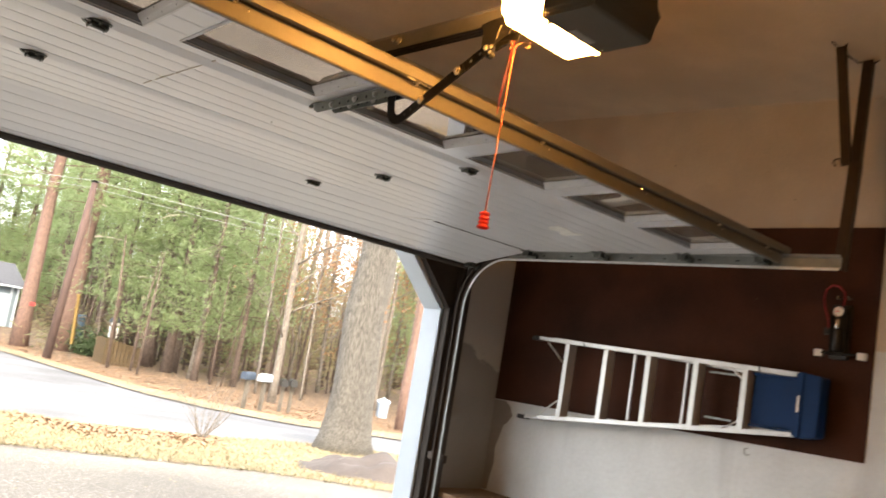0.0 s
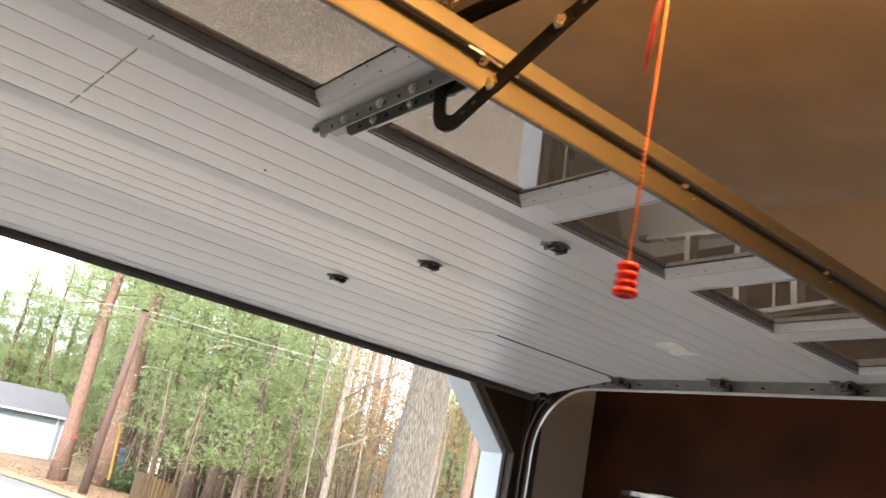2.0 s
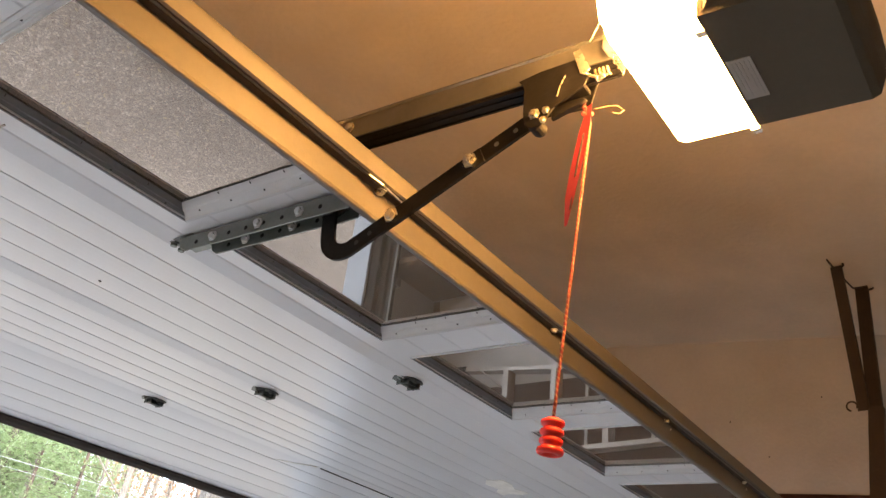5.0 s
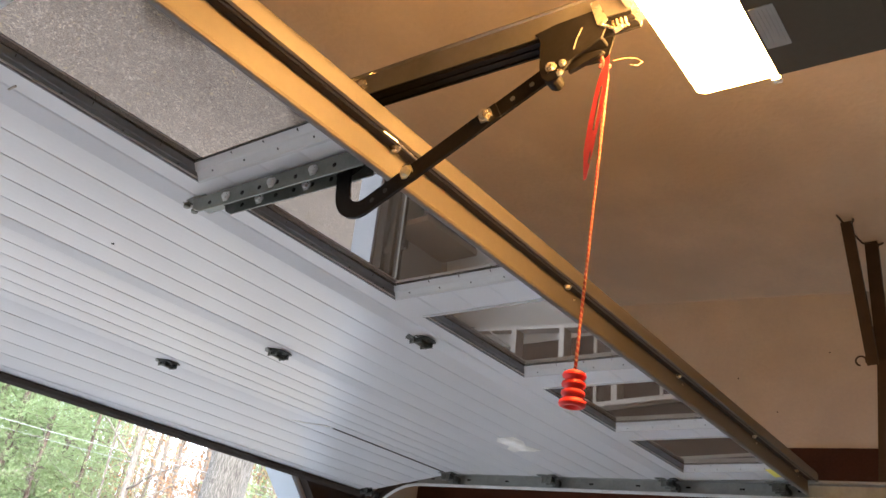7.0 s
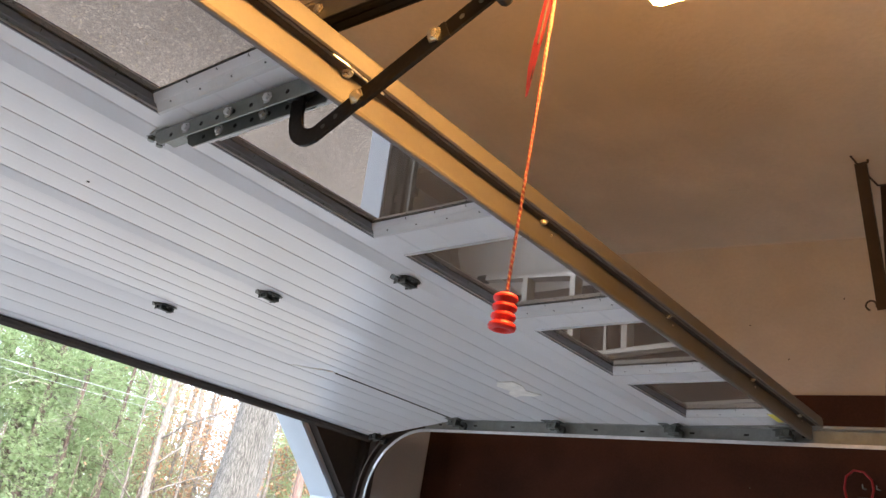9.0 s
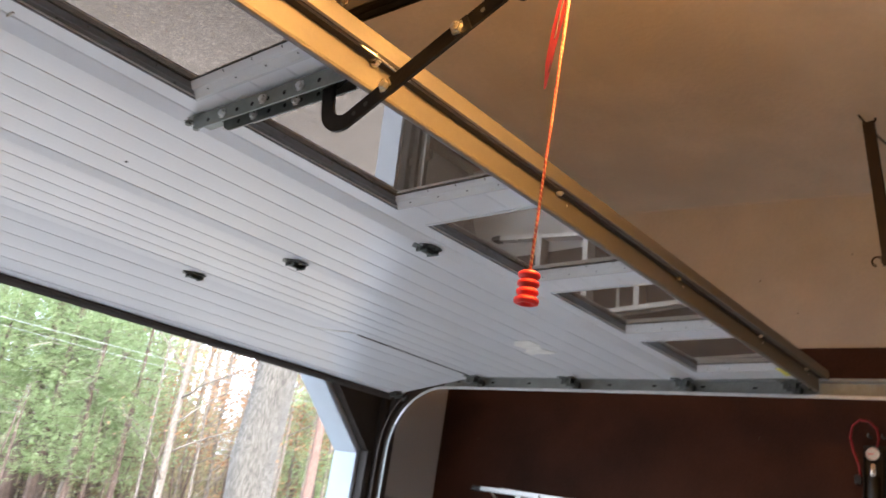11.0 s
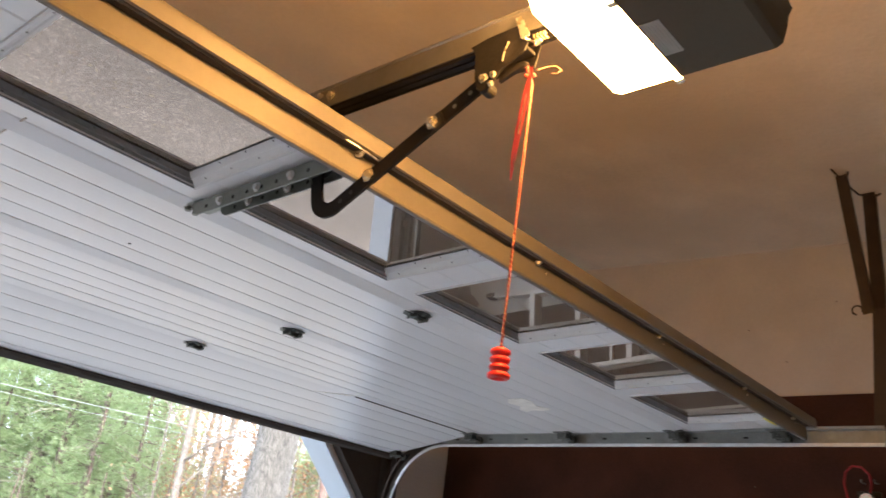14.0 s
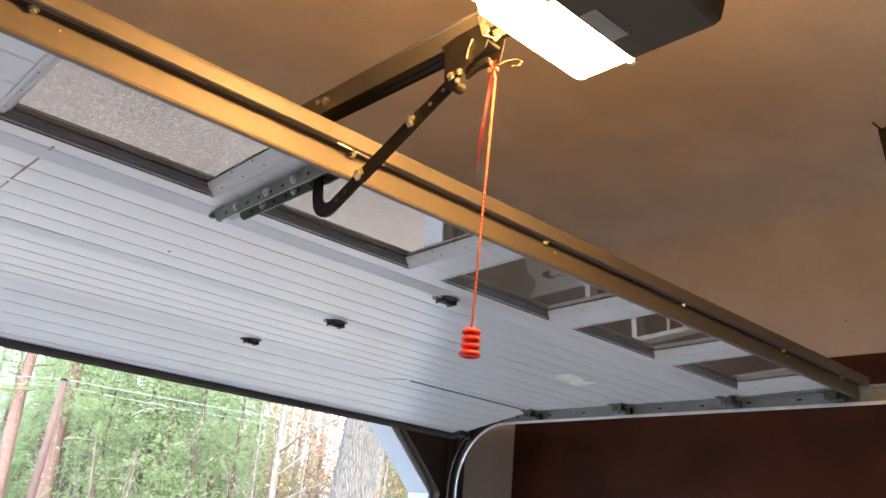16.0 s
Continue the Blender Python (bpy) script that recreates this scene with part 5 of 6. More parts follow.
def scatter(name, count, place, blade, mat, label, category, seed):
    """Many thin blades or leaves lying about, as one object."""
    rnd = random.Random(seed)
    verts, faces = [], []
    for _ in range(count):
        x, y = place(rnd)
        z = land(x, y) + 0.02
        a, h, w = rnd.uniform(0, 6.28), blade[0] * rnd.uniform(0.5, 1.3), blade[1] * rnd.uniform(0.6, 1.3)
        tip = rnd.uniform(*blade[2])
        dx, dy = math.cos(a), math.sin(a)
        k = len(verts)
        verts += [(x - dy * w, y + dx * w, z), (x + dy * w, y - dx * w, z), (x + dx * h * math.cos(tip) + dy * w * 0.4, y + dy * h * math.cos(tip) - dx * w * 0.4, z + h * math.sin(tip)),
                  (x + dx * h * math.cos(tip) - dy * w * 0.4, y + dy * h * math.cos(tip) + dx * w * 0.4, z + h * math.sin(tip) + 0.002)]
        faces.append((k, k + 1, k + 2, k + 3))
    me = bpy.data.meshes.new(name)
    me.from_pydata(verts, [], faces)
    me.materials.append(mat)
    return tagged(new(name, me), label, category, kind="stuff")


def on_lawn(r):
    az = r.uniform(8, 50)
    a, b = line(DRIVE_EDGE, az), line(ROAD_NEAR, az)
    return polar(az, a - 0.25 + (b - a + 0.2) * r.random())


def beyond(r):
    az = r.uniform(8, 50)
    return polar(az, line(ROAD_FAR, az) + 0.4 + abs(r.gauss(0, 4.5)))


scatter("grass", 30000, on_lawn, (0.075, 0.005, (0.1, 0.9)), STRAW, "dry straw-coloured grass blades", "grass", 1)
scatter("fallen_leaves", 2200, on_lawn, (0.07, 0.03, (0.0, 0.4)), LEAF_FALL, "brown fallen leaves on the dry grass", "leaves", 2)
scatter("leaf_litter", 42000, beyond, (0.065, 0.024, (0.0, 0.5)), LEAF_FALL, "orange-brown fallen leaves under the trees", "leaves", 3)


def road_edge(r):
    az = r.triangular(17, 30.5, 24)
    return polar(az, line(ROAD_NEAR, az) - 0.1 - abs(r.gauss(0, 0.55)))


scatter("leaf_drift", 9000, road_edge, (0.08, 0.035, (0.0, 0.7)), LEAF_FALL, "brown leaves drifted along the road's near edge", "leaves", 6)
scatter("driveway_litter", 900, lambda r: polar(r.uniform(-5, 48), r.uniform(4.8, 9.8)), (0.022, 0.007, (0.0, 0.3)), STRAW, "pale scattered leaves on the driveway", "leaves", 5)


# trees
def limb(bm, start, way, length, radius, rnd, sides=7, droop=0.0, wander=0.25, steps=6):
    """A bent, tapering limb; returns points along it."""
    pts, p, d = [Vector(start)], Vector(start), Vector(way).normalized()
    for i in range(steps):
        d = (d + Vector((rnd.uniform(-1, 1), rnd.uniform(-1, 1), rnd.uniform(-1, 1) - droop)) * wander * 0.5).normalized()
        p = p + d * length / steps
        pts.append(p.copy())
    tube(bm, pts, [radius * (1 - 0.82 * i / steps) for i in range(steps + 1)], sides)
    return pts


def tufts(verts, faces, centre, spread, count, size, rnd, flat=0.5, thin=0.16, fan=1):
    """Needle bundles or leaves about a point: thin blades, in fans of so many."""
    for _ in range(count):
        p = Vector(centre) + Vector((rnd.gauss(0, spread), rnd.gauss(0, spread), rnd.gauss(0, spread * flat)))
        lead = Vector((rnd.uniform(-1, 1), rnd.uniform(-1, 1), rnd.uniform(-0.3, 0.7))).normalized()
        for _f in range(fan):
            d = lead if fan == 1 else (lead + Vector((rnd.uniform(-1, 1), rnd.uniform(-1, 1), rnd.uniform(-1, 1))) * 0.7).normalized()
            u = d.orthogonal().normalized()
            u.rotate(Matrix.Rotation(rnd.uniform(0, 6.28), 3, d))
            s = size * rnd.uniform(0.6, 1.4)
            k = len(verts)
            verts += [tuple(p - u * s * thin * 0.5), tuple(p + d * s * 0.5 - u * s * thin), tuple(p + d * s), tuple(p + d * s * 0.5 + u * s * thin)]
            faces.append((k, k + 1, k + 2, k + 3))


def leaf_mesh(name, verts, faces, mat, parent):
    me = bpy.data.meshes.new(name)
    me.from_pydata(verts, [], faces)
    me.materials.append(mat)
    ob = new(name, me)
    ob.parent = parent
    return ob


def pine(at, height, girth, seed, low=2.0, reach=2.6, tuft=0.15, label="tall pine with a reddish brown trunk and green boughs", bark=None, lean=0.0, density=1.0, group="pines", dead=()):
    rnd = random.Random(seed)
    tree = empty("pine_tree", label, "tree", group, "", (at[0], at[1], land(*at) - 0.05))
    bm = bmesh.new()
    top = Vector((lean * height, 0, height))
    pts = [top * k / 10 + Vector((rnd.uniform(-1, 1), rnd.uniform(-1, 1), 0)) * girth * 0.25 * (k > 0) for k in range(11)]
    tube(bm, pts, [girth * (1.22 if k == 0 else 1) * (1 - 0.075 * k) for k in range(11)], 12)
    trunk = part("trunk", bm, bark or PINE_BARK, tree, "", True)
    bm = bmesh.new()
    verts, faces = [], []
    z = low
    while z < height - 0.4:
        f = (z - low) / (height - low)
        for _ in range(rnd.randint(2, 4)):
            a = rnd.uniform(0, 6.28)
            ln_ = reach * (1.05 - 0.75 * f) * rnd.uniform(0.5, 1.15)
            path = limb(bm, top * (z / height), (math.cos(a), math.sin(a), rnd.uniform(-0.15, 0.3)), ln_, 0.012 + girth * 0.05, rnd, 5, 0.15, 0.35, 5)
            for i, p in enumerate(path[2:]):
                tufts(verts, faces, p, 0.24 + 0.11 * i, int(17 * density), tuft, rnd, 0.5, 0.055, 7)
        z += rnd.uniform(0.3, 0.65)
    tagged(part("branchwork", bm, bark or PINE_BARK, tree, "", True), kind="stuff")
    leaf_mesh("crown", verts, faces, NEEDLES, tree)
    for z, a, ln_ in dead:
        bm = bmesh.new()
        path = limb(bm, top * (z / height), (math.cos(radians(a)), math.sin(radians(a)), 0.05), ln_, 0.045, rnd, 6, 0.0, 0.45, 8)
        for p in path[3::2]:
            limb(bm, p, (math.cos(radians(a)), math.sin(radians(a)), rnd.uniform(-0.8, 0.9)), ln_ * 0.3, 0.016, rnd, 5, 0.0, 0.5, 4)
        part("dead_limb", bm, DEAD_WOOD, tree, "bleached dead limb", True)
    return tree


def bare_tree(at, height, girth, seed, bark, label, leaves=None, lean=(0, 0), first=0.35, count=14, group="bare trees", name="bare_tree", flare=1.25, leafy=30, size=0.12):
    rnd = random.Random(seed)
    tree = empty(name, label, "tree", group, "", (at[0], at[1], land(*at) - 0.06))
    bm = bmesh.new()
    top = Vector((lean[0] * height, lean[1] * height, height))
    pts = [top * k / 12 + Vector((rnd.uniform(-1, 1), rnd.uniform(-1, 1), 0)) * girth * 0.18 * (k > 1) for k in range(13)]
    rad = [girth * (1 - 0.05 * k) for k in range(13)]
    rad[0] *= flare
    if flare > 1.3:
        pts[1:1] = [top * 0.02, top * 0.045]
        rad[1:1] = [girth * 1.22, girth * 1.07]
    tube(bm, pts, rad, 20 if girth > 0.25 else 8)
    part("trunk", bm, bark, tree, "", True)
    bm = bmesh.new()
    verts, faces = [], []
    for k in range(count):
        f = first + (1 - first) * k / count
        a = rnd.uniform(0, 6.28)
        path = limb(bm, top * f, (math.cos(a), math.sin(a), rnd.uniform(0.1, 0.9)), height * 0.24 * (1.2 - f) * rnd.uniform(0.7, 1.4) + 0.5, girth * 0.28, rnd, 6, -0.05, 0.4, 6)
        for p in path[2:]:
            twig = limb(bm, p, (rnd.uniform(-1, 1), rnd.uniform(-1, 1), rnd.uniform(-0.2, 0.8)), rnd.uniform(0.5, 1.3), girth * 0.07 + 0.004, rnd, 4, 0, 0.5, 3)
            if leaves:
                tufts(verts, faces, twig[-1], 0.3, leafy * 2, size, rnd, 0.6, 0.4)
    tagged(part("branchwork", bm, bark, tree, "", True), kind="stuff")
    if leaves:
        leaf_mesh("foliage", verts, faces, leaves, tree)
    return tree


# the great oak by the driveway
bare_tree(polar(37.95, 15.5), 15.0, 0.405, 21, OAK_BARK, "large oak with deeply furrowed grey bark beside the driveway", lean=(0.004, 0), first=0.62, count=12, name="oak_tree", group="", flare=1.5)

# pines beyond the street
pine(polar(17.05, 37.5), 17, 0.31, 31, 6.5, 2.6, lean=0.0)
pine(polar(19.5, 38.5), 17, 0.38, 32, 6.0, 2.8, lean=0.005, dead=((4.9, -22, 3.6), (6.4, -40, 2.2)))
for i, (az, d, h, g, low) in enumerate(((9.6, 60, 8.5, 0.18, 1.5), (11, 62, 9.5, 0.18, 1.5), (12.3, 60, 11, 0.2, 2.2), (13.3, 63, 10.5, 0.2, 2.0), (14.2, 61, 12, 0.2, 2.0), (15.3, 64, 13.5, 0.22, 2.0), (16.3, 60, 13, 0.22, 2.0), (17.9, 60, 14, 0.22, 2.0), (18.4, 55, 15, 0.22, 2.2),
                                        (21.3, 40, 13, 0.17, 3.0), (23.0, 43, 17, 0.36, 4.5), (24.6, 38, 12, 0.3, 3.4), (26.2, 36, 11, 0.16, 2.7), (27.6, 33, 9.5, 0.12, 2.2), (28.8, 37, 12, 0.16, 2.6), (30.1, 33, 10, 0.12, 2.6), (25.5, 45, 16, 0.22, 3.6), (31.0, 44, 10, 0.15, 3.0),
                                        (20.4, 47, 16, 0.22, 3.4), (29.3, 46, 15, 0.2, 3.4), (41.8, 38, 12, 0.18, 3.0), (43.5, 33, 11, 0.16, 2.6), (46, 36, 13, 0.2, 2.4), (22.2, 36, 8, 0.11, 2.8), (40.8, 48, 15, 0.2, 3.0), (42.8, 50, 16, 0.2, 2.4), (44.6, 46, 15, 0.2, 2.4), (26.9, 41, 14, 0.18, 2.8))):
    pine(polar(az, d), h, g, 40 + i, low - 0.5, 2.6, density=1.5 if az < 19 else 1.15, bark=YOUNG_BARK, label="young pine with a brown trunk and soft green boughs")

# slim grey trunks, some with dead leaves
slim = random.Random(8)
for i, az in enumerate((27.3, 31.6, 32.75, 33.6, 34.6, 35.6, 36.8, 38.4, 40.3, 41.2, 42.4, 44.0, 39.5)):
    d = 28.5 if az == 32.75 else slim.uniform(30, 46)
    g = 0.13 if az == 32.75 else slim.uniform(0.035, 0.1)
    brown = az > 32
    bare_tree(polar(az, d), slim.uniform(9, 14), g, 100 + i, GREY_BARK, "slim tree holding rusty dead leaves" if brown else "slim bare grey tree", BROWN_LEAVES if brown else None, (slim.uniform(-0.05, 0.05), 0), 0.18, 12, leafy=13 if az > 33 else 5, size=0.085)


# far woods that close the view
def far_woods():
    rnd = random.Random(77)
    bm = bmesh.new()
    verts, faces, v2, f2 = [], [], [], []
    for _ in range(330):
        az, d = rnd.uniform(4, 54), rnd.uniform(46, 92)
        if 31 < az < 41 and rnd.random() < 0.3:
            continue
        x, y = polar(az, d)
        if az < 18.7 and d < 60:
            continue
        z, h, g = land(x, y), rnd.uniform(8, 17) if az > 17 else rnd.uniform(5, 8.5), rnd.uniform(0.08, 0.24)
        lx = rnd.uniform(-1.3, 1.3)
        tube(bm, [(x, y, z - 0.1), (x + lx * rnd.uniform(0.1, 0.7), y, z + h * 0.5), (x + lx, y, z + h)], [g, g * 0.75, g * 0.3], 6)
        if rnd.random() < (0.62 if az < 31 else 0.12 if az < 39 else 0.35):
            for k in range(13):
                tufts(verts, faces, (x + rnd.gauss(0, 1.2), y + rnd.gauss(0, 1.2), z + h * rnd.uniform(0.1, 0.9)), 0.75, 34, 0.42, rnd, 0.5, 0.05, 4)
        else:
            for k in range(14):
                tufts(v2, f2, (x + rnd.gauss(0, 1.5), y + rnd.gauss(0, 1.3), z + h * rnd.uniform(0.06, 0.85)), 0.9, 26, 0.15, rnd, 0.6, 0.4)
            for k in range(7):
                f = rnd.uniform(0.25, 0.95)
                limb(bm, (x + lx * f * f, y, z + h * f), (rnd.uniform(-1, 1), rnd.uniform(-1, 1), rnd.uniform(0.0, 0.9)), rnd.uniform(1.2, 3.0), g * 0.35, rnd, 4, 0.0, 0.5, 4)
    thin = bmesh.new()
    for _ in range(85):
        az, d = rnd.uniform(20, 36.5), rnd.uniform(31, 47)
        x, y = polar(az, d)
        z, h, g, lx = land(x, y), rnd.uniform(2.5, 6.5), rnd.uniform(0.025, 0.075), rnd.uniform(-0.6, 0.6)
        tube(thin, [(x, y, z - 0.1), (x + lx * rnd.uniform(0.1, 0.7), y, z + h * 0.5), (x + lx, y, z + h)], [g, g * 0.75, g * 0.3], 5)
        for k in range(3):
            f = rnd.uniform(0.2, 0.9)
            limb(thin, (x + lx * f, y, z + h * f), (rnd.uniform(-1, 1), rnd.uniform(-1, 1), rnd.uniform(0.0, 0.6)), rnd.uniform(0.5, 1.6), g * 0.3, rnd, 4, 0.0, 0.5, 3)
    tagged(part("saplings", thin, YOUNG_BARK, None, "", True), "thin leafless brown saplings among the pines", "saplings", kind="stuff")
    woods = empty("far_woods", "dense mixed pine and leafless woods in the distance", "woods", kind="stuff")
    part("trunks", bm, FAR_BARK, woods, "", True)
    leaf_mesh("needles", verts, faces, NEEDLES, woods)
    leaf_mesh("dead_leaves", v2, f2, BROWN_LEAVES, woods)
    v3, f3 = [], []
    for _ in range(1150):
        az = rnd.choice((rnd.uniform(4, 54), rnd.uniform(4, 54), rnd.uniform(30, 42)))
        d = rnd.uniform(36, 80)
        x, y = polar(az, d)
        if az < 18 and d < 58:
            continue
        tufts(v3, f3, (x, y, land(x, y) + rnd.uniform(0.1, 5.5 if 30 < az < 42 else 1.8)), 0.6, 60, 0.38, rnd, 0.6, 0.05)
    tagged(leaf_mesh("undergrowth", v3, f3, BRUSH, None), "tangled brown winter undergrowth among the trees", "undergrowth", kind="stuff")


far_woods()

# bare shrub on the lawn
rnd = random.Random(12)
x, y = polar(28.8, 14.1)
shrub = empty("shrub", "small leafless twiggy shrub in the dry grass", "shrub", at=(x, y, land(x, y)))
bm = bmesh.new()
for k in range(26):
    a = rnd.uniform(0, 6.28)
    tip = limb(bm, (rnd.gauss(0, 0.03), rnd.gauss(0, 0.03), 0), (math.cos(a) * 0.5, math.sin(a) * 0.5, rnd.uniform(0.7, 1.4)), rnd.uniform(0.65, 1.15), 0.007, rnd, 4, 0, 0.35, 5)
    for p in tip[2:]:
        limb(bm, p, (rnd.uniform(-1, 1), rnd.uniform(-1, 1), 0.9), rnd.uniform(0.1, 0.22), 0.003, rnd, 3, 0, 0.4, 2)
part("brushwood", bm, GREY_BARK, shrub)


# utility pole, guy guard and wires
px, py = polar(18.71, 33.5)
pz = land(px, py)
pole = empty("utility_pole", "leaning dark brown wooden utility pole beside the street", "utility pole", at=(px, py, pz))
bm = bmesh.new()
tube(bm, [(0, 0, -0.1), (0.14, -0.05, 3.3), (0.29, -0.1, 6.6)], [0.16, 0.14, 0.115], 14)
part("shaft", bm, POLE_WOOD, pole, "", True)
part("cap", box(0.17, 0.41, -0.22, 0.02, 6.605, 6.68, 0.02), BLACK_STEEL, pole)
guard = empty("guy_guard", "yellow plastic guard on the pole's guy wire", "guy guard", at=(*polar(20.0, 34.0), land(*polar(20.0, 34.0))))
YELLOW = material("yellow_plastic", (0.17, 0.105, 0.025), 0.5, vary=0.08, bump=0.04)
bm = bmesh.new()
tube(bm, [(-0.05, 0, 0.6), (-0.1, 0, 1.4), (-0.17, 0, 2.45)], 0.055, 10)
part("sleeve", bm, YELLOW, guard)
bm = bmesh.new()
tube(bm, [(0, 0, -0.05), (-0.05, 0, 0.62), (-0.1, 0, 1.4), (-0.17, 0, 2.43), (-0.42, 0, 6.2)], 0.006, 5)
part("guy_wire", bm, GALVANISED, guard)
WIRE = material("pale_wire", (0.4, 0.41, 0.42), 0.5, 0.1, bump=0)
for z, r in ((5.98, 0.0085), (5.72, 0.0055)):
    a = Vector((9.52, 27.38, z))
    bm = bmesh.new()
    tube(bm, [a + Vector((14.7, -19.2, -1.9)) * k / 14 - Vector((0, 0, 0.25 * 4 * (k / 14) * (1 - k / 14))) for k in range(15)], r, 5)
    tube(bm, [a + Vector((-15.5, 29.6, 2.0)) * k / 10 - Vector((0, 0, 0.3 * 4 * (k / 10) * (1 - k / 10))) for k in range(11)], r, 5)
    tagged(part("overhead_wire", bm, WIRE), "overhead utility wire strung between poles", "wire", "overhead wires")

# neighbour's garage
SIDING = material("blue_grey_siding", (0.17, 0.22, 0.26), 0.7, vary=0.08, scale=3, bump=0.05)
SHINGLE = material("grey_shingle", (0.075, 0.077, 0.09), 0.9, vary=0.2, scale=8, bump=0.3)
hx, hy = polar(16.45, 49.0)
hz = land(hx, hy) - 0.02
house = empty("neighbour_garage", "blue-grey garage with white door and grey roof across the street", "garage", at=(hx, hy, hz))
house.scale = (0.8, 0.8, 0.8)
part("wall", box(-6.5, 0, 0.0, 6.5, 0, 2.62), SIDING, house)
bm = bmesh.new()
for k in range(16):
    slab(bm, -6.52, 0.02, -0.03, -0.002, 0.02 + 0.16 * k, 0.15 + 0.16 * k)
part("siding", bm, SIDING, house)
bm = bmesh.new()
prism(bm, [(-0.4, 2.6), (-0.4, 2.72), (3.25, 4.2), (6.9, 2.72), (6.9, 2.6)], -6.8, 0.3, "x")
roof = part("roof", bm, SHINGLE, house, "grey shingle roof")
part("gutter", box(-6.82, 0.32, -0.5, -0.41, 2.58, 2.7, 0.01), TRIM_WHITE, house)
door = part("door", box(-5.0, -0.55, -0.1, -0.031, 0.0, 2.12, 0.01), TRIM_WHITE, house, "white garage door")
for r_ in range(4):
    for c_ in range(6):
        bm = bmesh.new()
        slab(bm, -4.92 + 0.735 * c_, -4.28 + 0.735 * c_, -0.112, -0.101, 0.06 + 0.52 * r_, 0.5 + 0.52 * r_)
        part("door_panel", bm, TRIM_WHITE, door)
for x0 in (-0.53, -5.14, -0.14):
    part("corner_board", box(x0, x0 + 0.13, -0.09, -0.032, 0, 2.56), TRIM_WHITE, house)


OLD_POST = material("weathered_post", (0.1, 0.085, 0.068), 0.85, vary=0.25, scale=6, bump=0.25)

# mailboxes on posts
def mailbox(az, d, mat, label, top=1.05, post=OLD_POST, turn_=0.0):
    x, y = polar(az, d)
    mb = empty("mailbox", label, "mailbox", "roadside mailboxes", "", (x, y, land(x, y)))
    mb.rotation_euler = (0, 0, radians(turn_))
    part("post", box(-0.05, 0.05, -0.05, 0.05, -0.05, top - 0.22, 0.004), post, mb)
    bm = bmesh.new()
    prism(bm, [(-0.1, top - 0.215), (0.1, top - 0.215)] + [(0.1 * math.cos(radians(a)), top - 0.1 + 0.1 * math.sin(radians(a))) for a in range(0, 181, 15)], -0.26, 0.26, "y")
    bx = part("box", bm, mat, mb)
    bm = bmesh.new()
    prism(bm, [(-0.102, top - 0.217), (0.102, top - 0.217)] + [(0.102 * math.cos(radians(a)), top - 0.1 + 0.102 * math.sin(radians(a))) for a in range(0, 181, 15)], -0.27, -0.2605, "y")
    part("box_door", bm, mat, bx)


MAIL_GREY = material("mail_grey", (0.03, 0.045, 0.07), 0.5, vary=0.1, bump=0.04)
mailbox(31.0, 24.6, MAIL_GREY, "blue-grey mailbox on a weathered wooden post", 1.08, turn_=-60)
mailbox(32.1, 24.8, TRIM_WHITE, "white mailbox on a wooden post", 1.08, turn_=-60)
mailbox(33.35, 25.4, BLACK_PLASTIC, "black mailbox on a wooden post", 1.0, turn_=-25)
mailbox(33.95, 25.6, BLACK_PLASTIC, "black mailbox on a wooden post", 1.02, turn_=-25)

# a slatted wooden bin under the pines
bx_, by_ = polar(23.0, 34.6)
crate = empty("slatted_bin", "weathered yellow-brown slatted wooden bin under the pines", "bin", at=(bx_, by_, land(bx_, by_)))
CRATE = material("weathered_pine_board", (0.085, 0.055, 0.026), 0.8, vary=0.2, scale=5, bump=0.2)
for k in range(9):
    part("slat", box(-0.7 + 0.16 * k, -0.57 + 0.16 * k, -0.03, 0.0, 0.0, 1.0 - 0.03 * k, 0.006), CRATE, crate)
for k in range(6):
    part("slat", box(-0.73, -0.7, 0.03 + 0.16 * k, 0.16 + 0.16 * k, 0.0, 1.02, 0.006), CRATE, crate)
for z in (0.15, 0.7):
    part("batten", box(-0.7, 0.72, 0.001, 0.03, z, z + 0.09, 0.005), CRATE, crate)

# blue drum beside the pole
BLUE_DRUM = material("faded_blue_drum", (0.07, 0.12, 0.18), 0.6, vary=0.12, bump=0.05)
dx_, dy_ = polar(19.95, 40.5)
bm = bmesh.new()
lathe(bm, [(0.36, 0), (0.38, 0.03), (0.38, 0.5), (0.395, 0.52), (0.38, 0.54), (0.38, 1.0), (0.395, 1.02), (0.38, 1.04), (0.38, 1.5), (0.33, 1.54)], 20)
drum = tagged(part("drum", bm, BLUE_DRUM, None, "", True), "faded blue upright tank behind the utility pole", "tank")
drum.location = (dx_, dy_, land(dx_, dy_) - 0.02)

# brown tarpaulin heap on the lawn's edge
TARP = material("brown_tarpaulin", (0.07, 0.055, 0.05), 0.75, vary=0.25, scale=4, bump=0.3, fine=30)
tx, ty = polar(40.2, 12.0)
bm = bmesh.new()
grid = []
for i in range(31):
    row = []
    for k in range(21):
        u, w = i / 15 - 1, k / 10 - 1
        r2 = (u * u + w * w)
        h = 0.34 * max(0, 1 - r2) ** 0.7 * (0.75 + 0.6 * noise.noise((u * 2.3, w * 2.3, 3.1))) + 0.05 * noise.noise((u * 7, w * 7, 1.0)) * (r2 < 1.1)
        row.append(bm.verts.new((u * 1.05, w * 0.75, max(-0.02, h))))
    grid.append(row)
for p, q in zip(grid, grid[1:]):
    for k in range(20):
        bm.faces.new((p[k], p[k + 1], q[k + 1], q[k]))
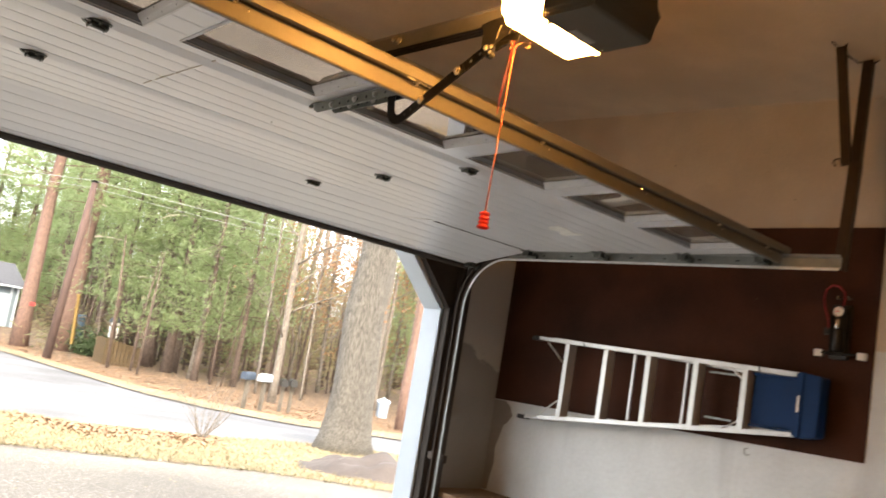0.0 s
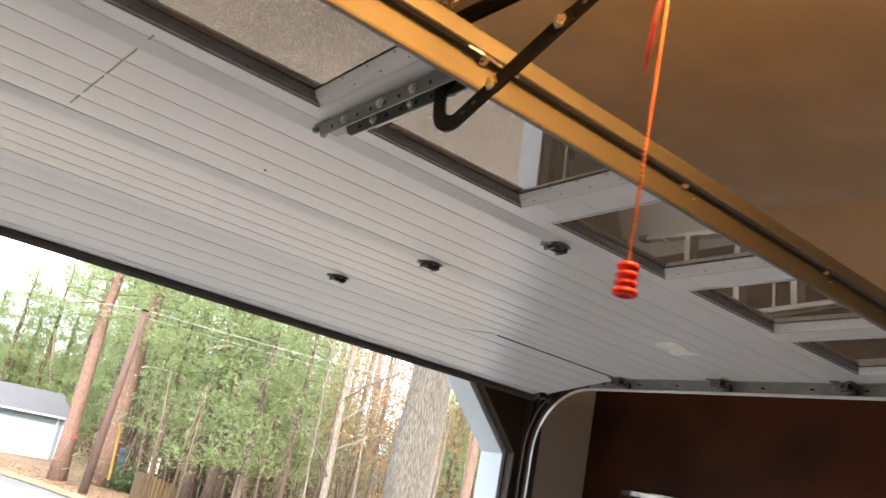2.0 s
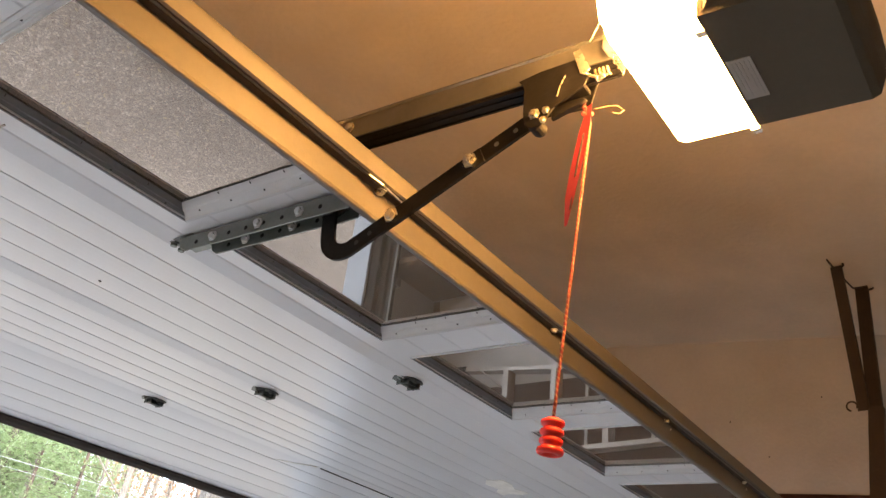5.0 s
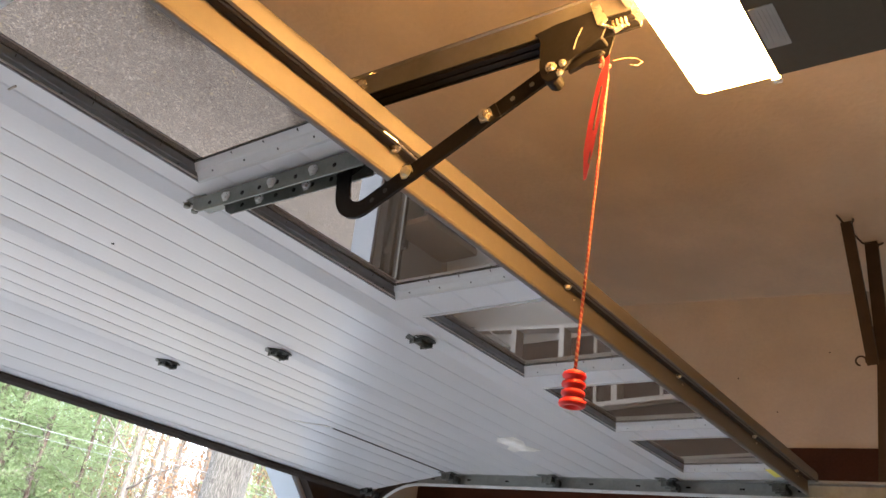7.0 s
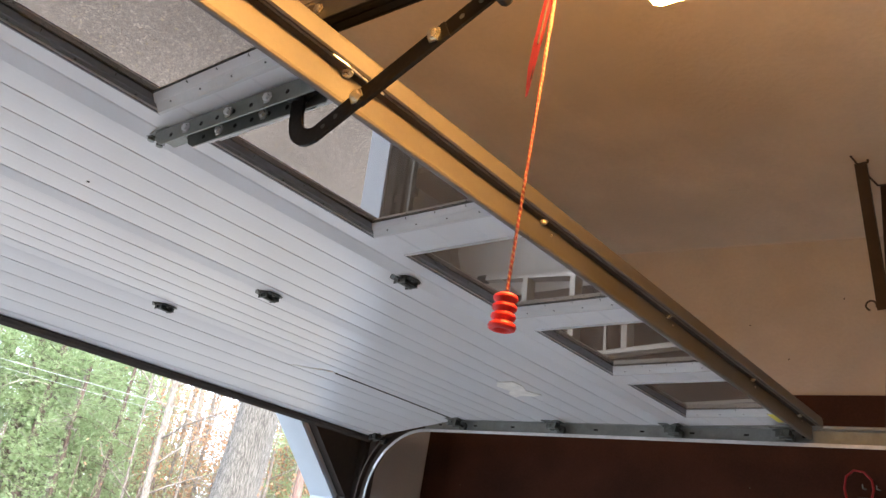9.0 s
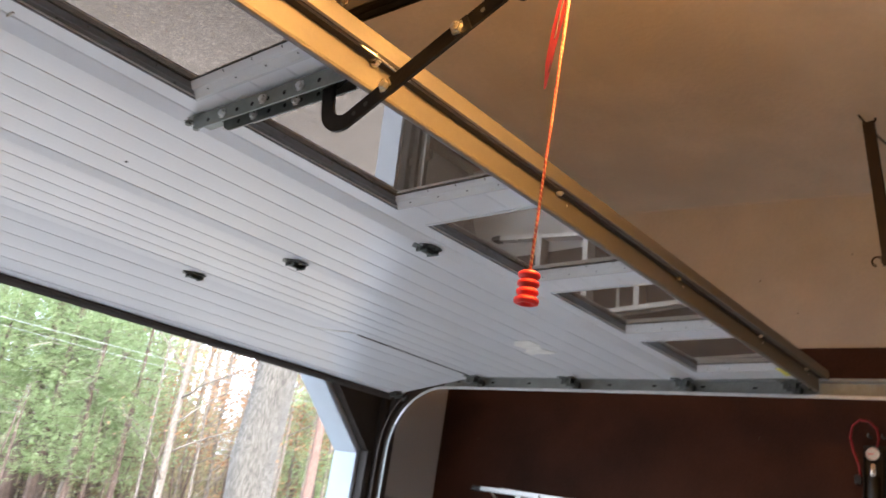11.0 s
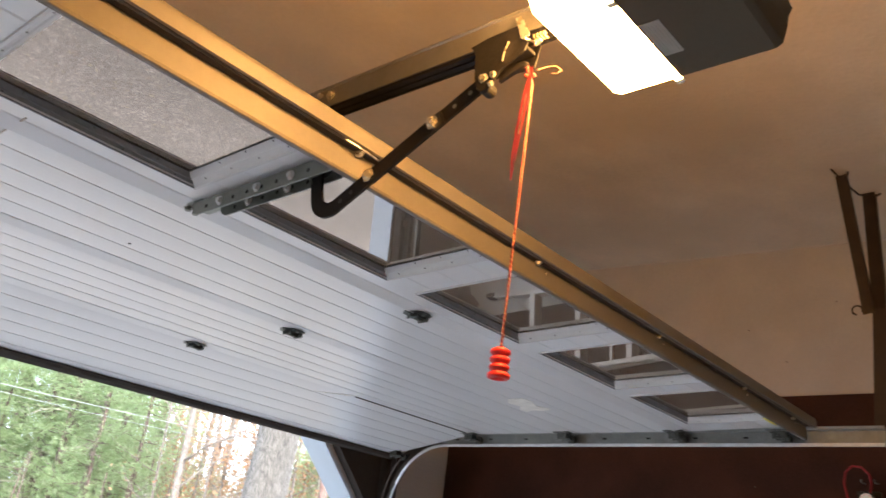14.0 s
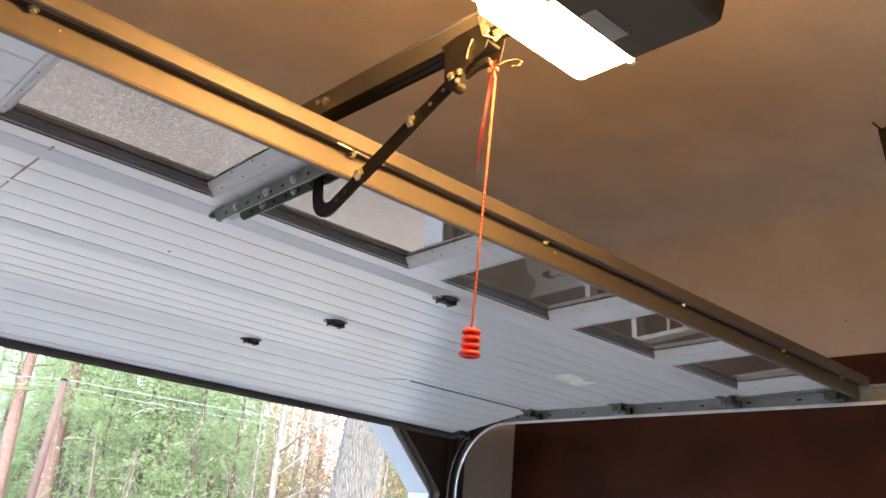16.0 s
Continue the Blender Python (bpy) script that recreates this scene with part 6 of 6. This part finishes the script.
heap = tagged(part("tarpaulin", bm, TARP, None, "", True), "crumpled brown tarpaulin heaped at the lawn's edge", "tarpaulin")
heap.location, heap.rotation_euler = (tx, ty, land(tx, ty) + 0.02), (0, 0, radians(-35))


# pale lidded bin under the trees
def lidded_bin():
    cx, cy = polar(40.1, 29.6)
    thing = empty("lidded_bin", "pale blue and white lidded bin on the leaf litter", "bin", at=(cx, cy, land(cx, cy) - 0.01))
    thing.rotation_euler = (0, 0, radians(-30))
    pale = material("pale_blue_plastic", (0.4, 0.5, 0.62), 0.5, vary=0.06, bump=0.03)
    bm = bmesh.new()
    lathe(bm, [(0.0, 0.0), (0.17, 0.0), (0.19, 0.03), (0.22, 0.5), (0.235, 0.51), (0.235, 0.54), (0.2, 0.54)], 20)
    part("body", bm, pale, thing, "", True)
    bm = bmesh.new()
    lathe(bm, [(0.245, 0.535), (0.25, 0.57), (0.2, 0.63), (0.08, 0.67), (0.0, 0.675)], 20)
    lid = part("lid", bm, TRIM_WHITE, thing, "white domed lid", True)
    part("knob", box(-0.06, 0.06, -0.015, 0.015, 0.676, 0.71, 0.008), TRIM_WHITE, lid)


lidded_bin()

# red marker ribbon tied round a pine, and a dark evergreen bush with a sapling
rx_, ry_ = polar(17.3, 37.05)
part_ribbon = box(-0.11, 0.1, -0.02, 0.0, 1.66, 1.8, 0.01)
ribbon = tagged(part("marker_ribbon", part_ribbon, RED_TAG), "red plastic marker ribbon tied round a pine trunk", "ribbon")
ribbon.location = (rx_, ry_, land(rx_, ry_))
bx2, by2 = polar(20.95, 37.5)
bush = empty("evergreen_bush", "low dark green evergreen bush under the pines", "bush", at=(bx2, by2, land(bx2, by2)))
rnd = random.Random(91)
bm, verts, faces = bmesh.new(), [], []
for k in range(22):
    a = rnd.uniform(0, 6.28)
    tip = limb(bm, (rnd.gauss(0, 0.05), rnd.gauss(0, 0.05), -0.05), (math.cos(a) * 0.6, math.sin(a) * 0.6, rnd.uniform(0.5, 1.2)), rnd.uniform(0.6, 1.3), 0.014, rnd, 4, 0.1, 0.4, 5)
    for p in tip[1:]:
        tufts(verts, faces, p, 0.16, 26, 0.12, rnd, 0.7, 0.22)
part("stems", bm, GREY_BARK, bush)
leaf_mesh("foliage", verts, faces, leaf_material("evergreen_leaves", [(0.035, 0.06, 0.025), (0.05, 0.085, 0.035), (0.07, 0.11, 0.05)], 0.25), bush)
bare_tree(polar(21.45, 36.8), 4.2, 0.03, 141, GREY_BARK, "thin pale sapling beside the evergreen bush", None, (-0.09, 0), 0.4, 5, flare=1.1)

# trunks standing just past the oak
bare_tree(polar(39.1, 29.5), 13, 0.17, 151, GREY_BARK, "straight grey tree behind the oak", BROWN_LEAVES, (0.01, 0), 0.35, 12, leafy=14, size=0.085)
pine(polar(41.5, 25.8), 14, 0.16, 152, 5.0, 2.0, density=0.8, label="slender pine by the street with a brown trunk")
pine(polar(24.55, 36.5), 15, 0.24, 153, 3.4, 2.2, density=0.8, dead=((5.6, -30, 2.4), (3.8, -60, 2.6), (3.6, 170, 2.2)), bark=YOUNG_BARK, label="young pine with a brown trunk and soft green boughs")
pine(polar(25.8, 35.0), 14, 0.2, 154, 3.0, 2.2, density=0.8, dead=((5.0, -70, 2.0), (6.2, 190, 1.8)), bark=YOUNG_BARK, label="young pine with a brown trunk and soft green boughs")


# pale feeder on a thin post beside the bush
def feeder():
    x, y = polar(22.2, 38.0)
    thing = empty("bird_feeder", "pale weathered feeder box on a thin post under the pines", "bird feeder", at=(x, y, land(x, y)))
    part("post", box(-0.03, 0.03, -0.03, 0.03, -0.05, 0.86, 0.004), OLD_POST, thing)
    part("box", box(-0.16, 0.16, -0.14, 0.14, 0.862, 1.5, 0.02), DIAL_WHITE, thing)
    bm = bmesh.new()
    prism(bm, [(-0.22, 1.502), (0.22, 1.502), (0.06, 1.72), (-0.06, 1.72)], -0.19, 0.19, "y")
    part("roof", bm, SHINGLE, thing, "grey pitched roof")
    for z in (1.05, 1.3):
        part("port", box(-0.06, 0.06, -0.152, -0.1402, z, z + 0.1, 0.003), BLACK_PLASTIC, thing, "dark feeding port")


feeder()
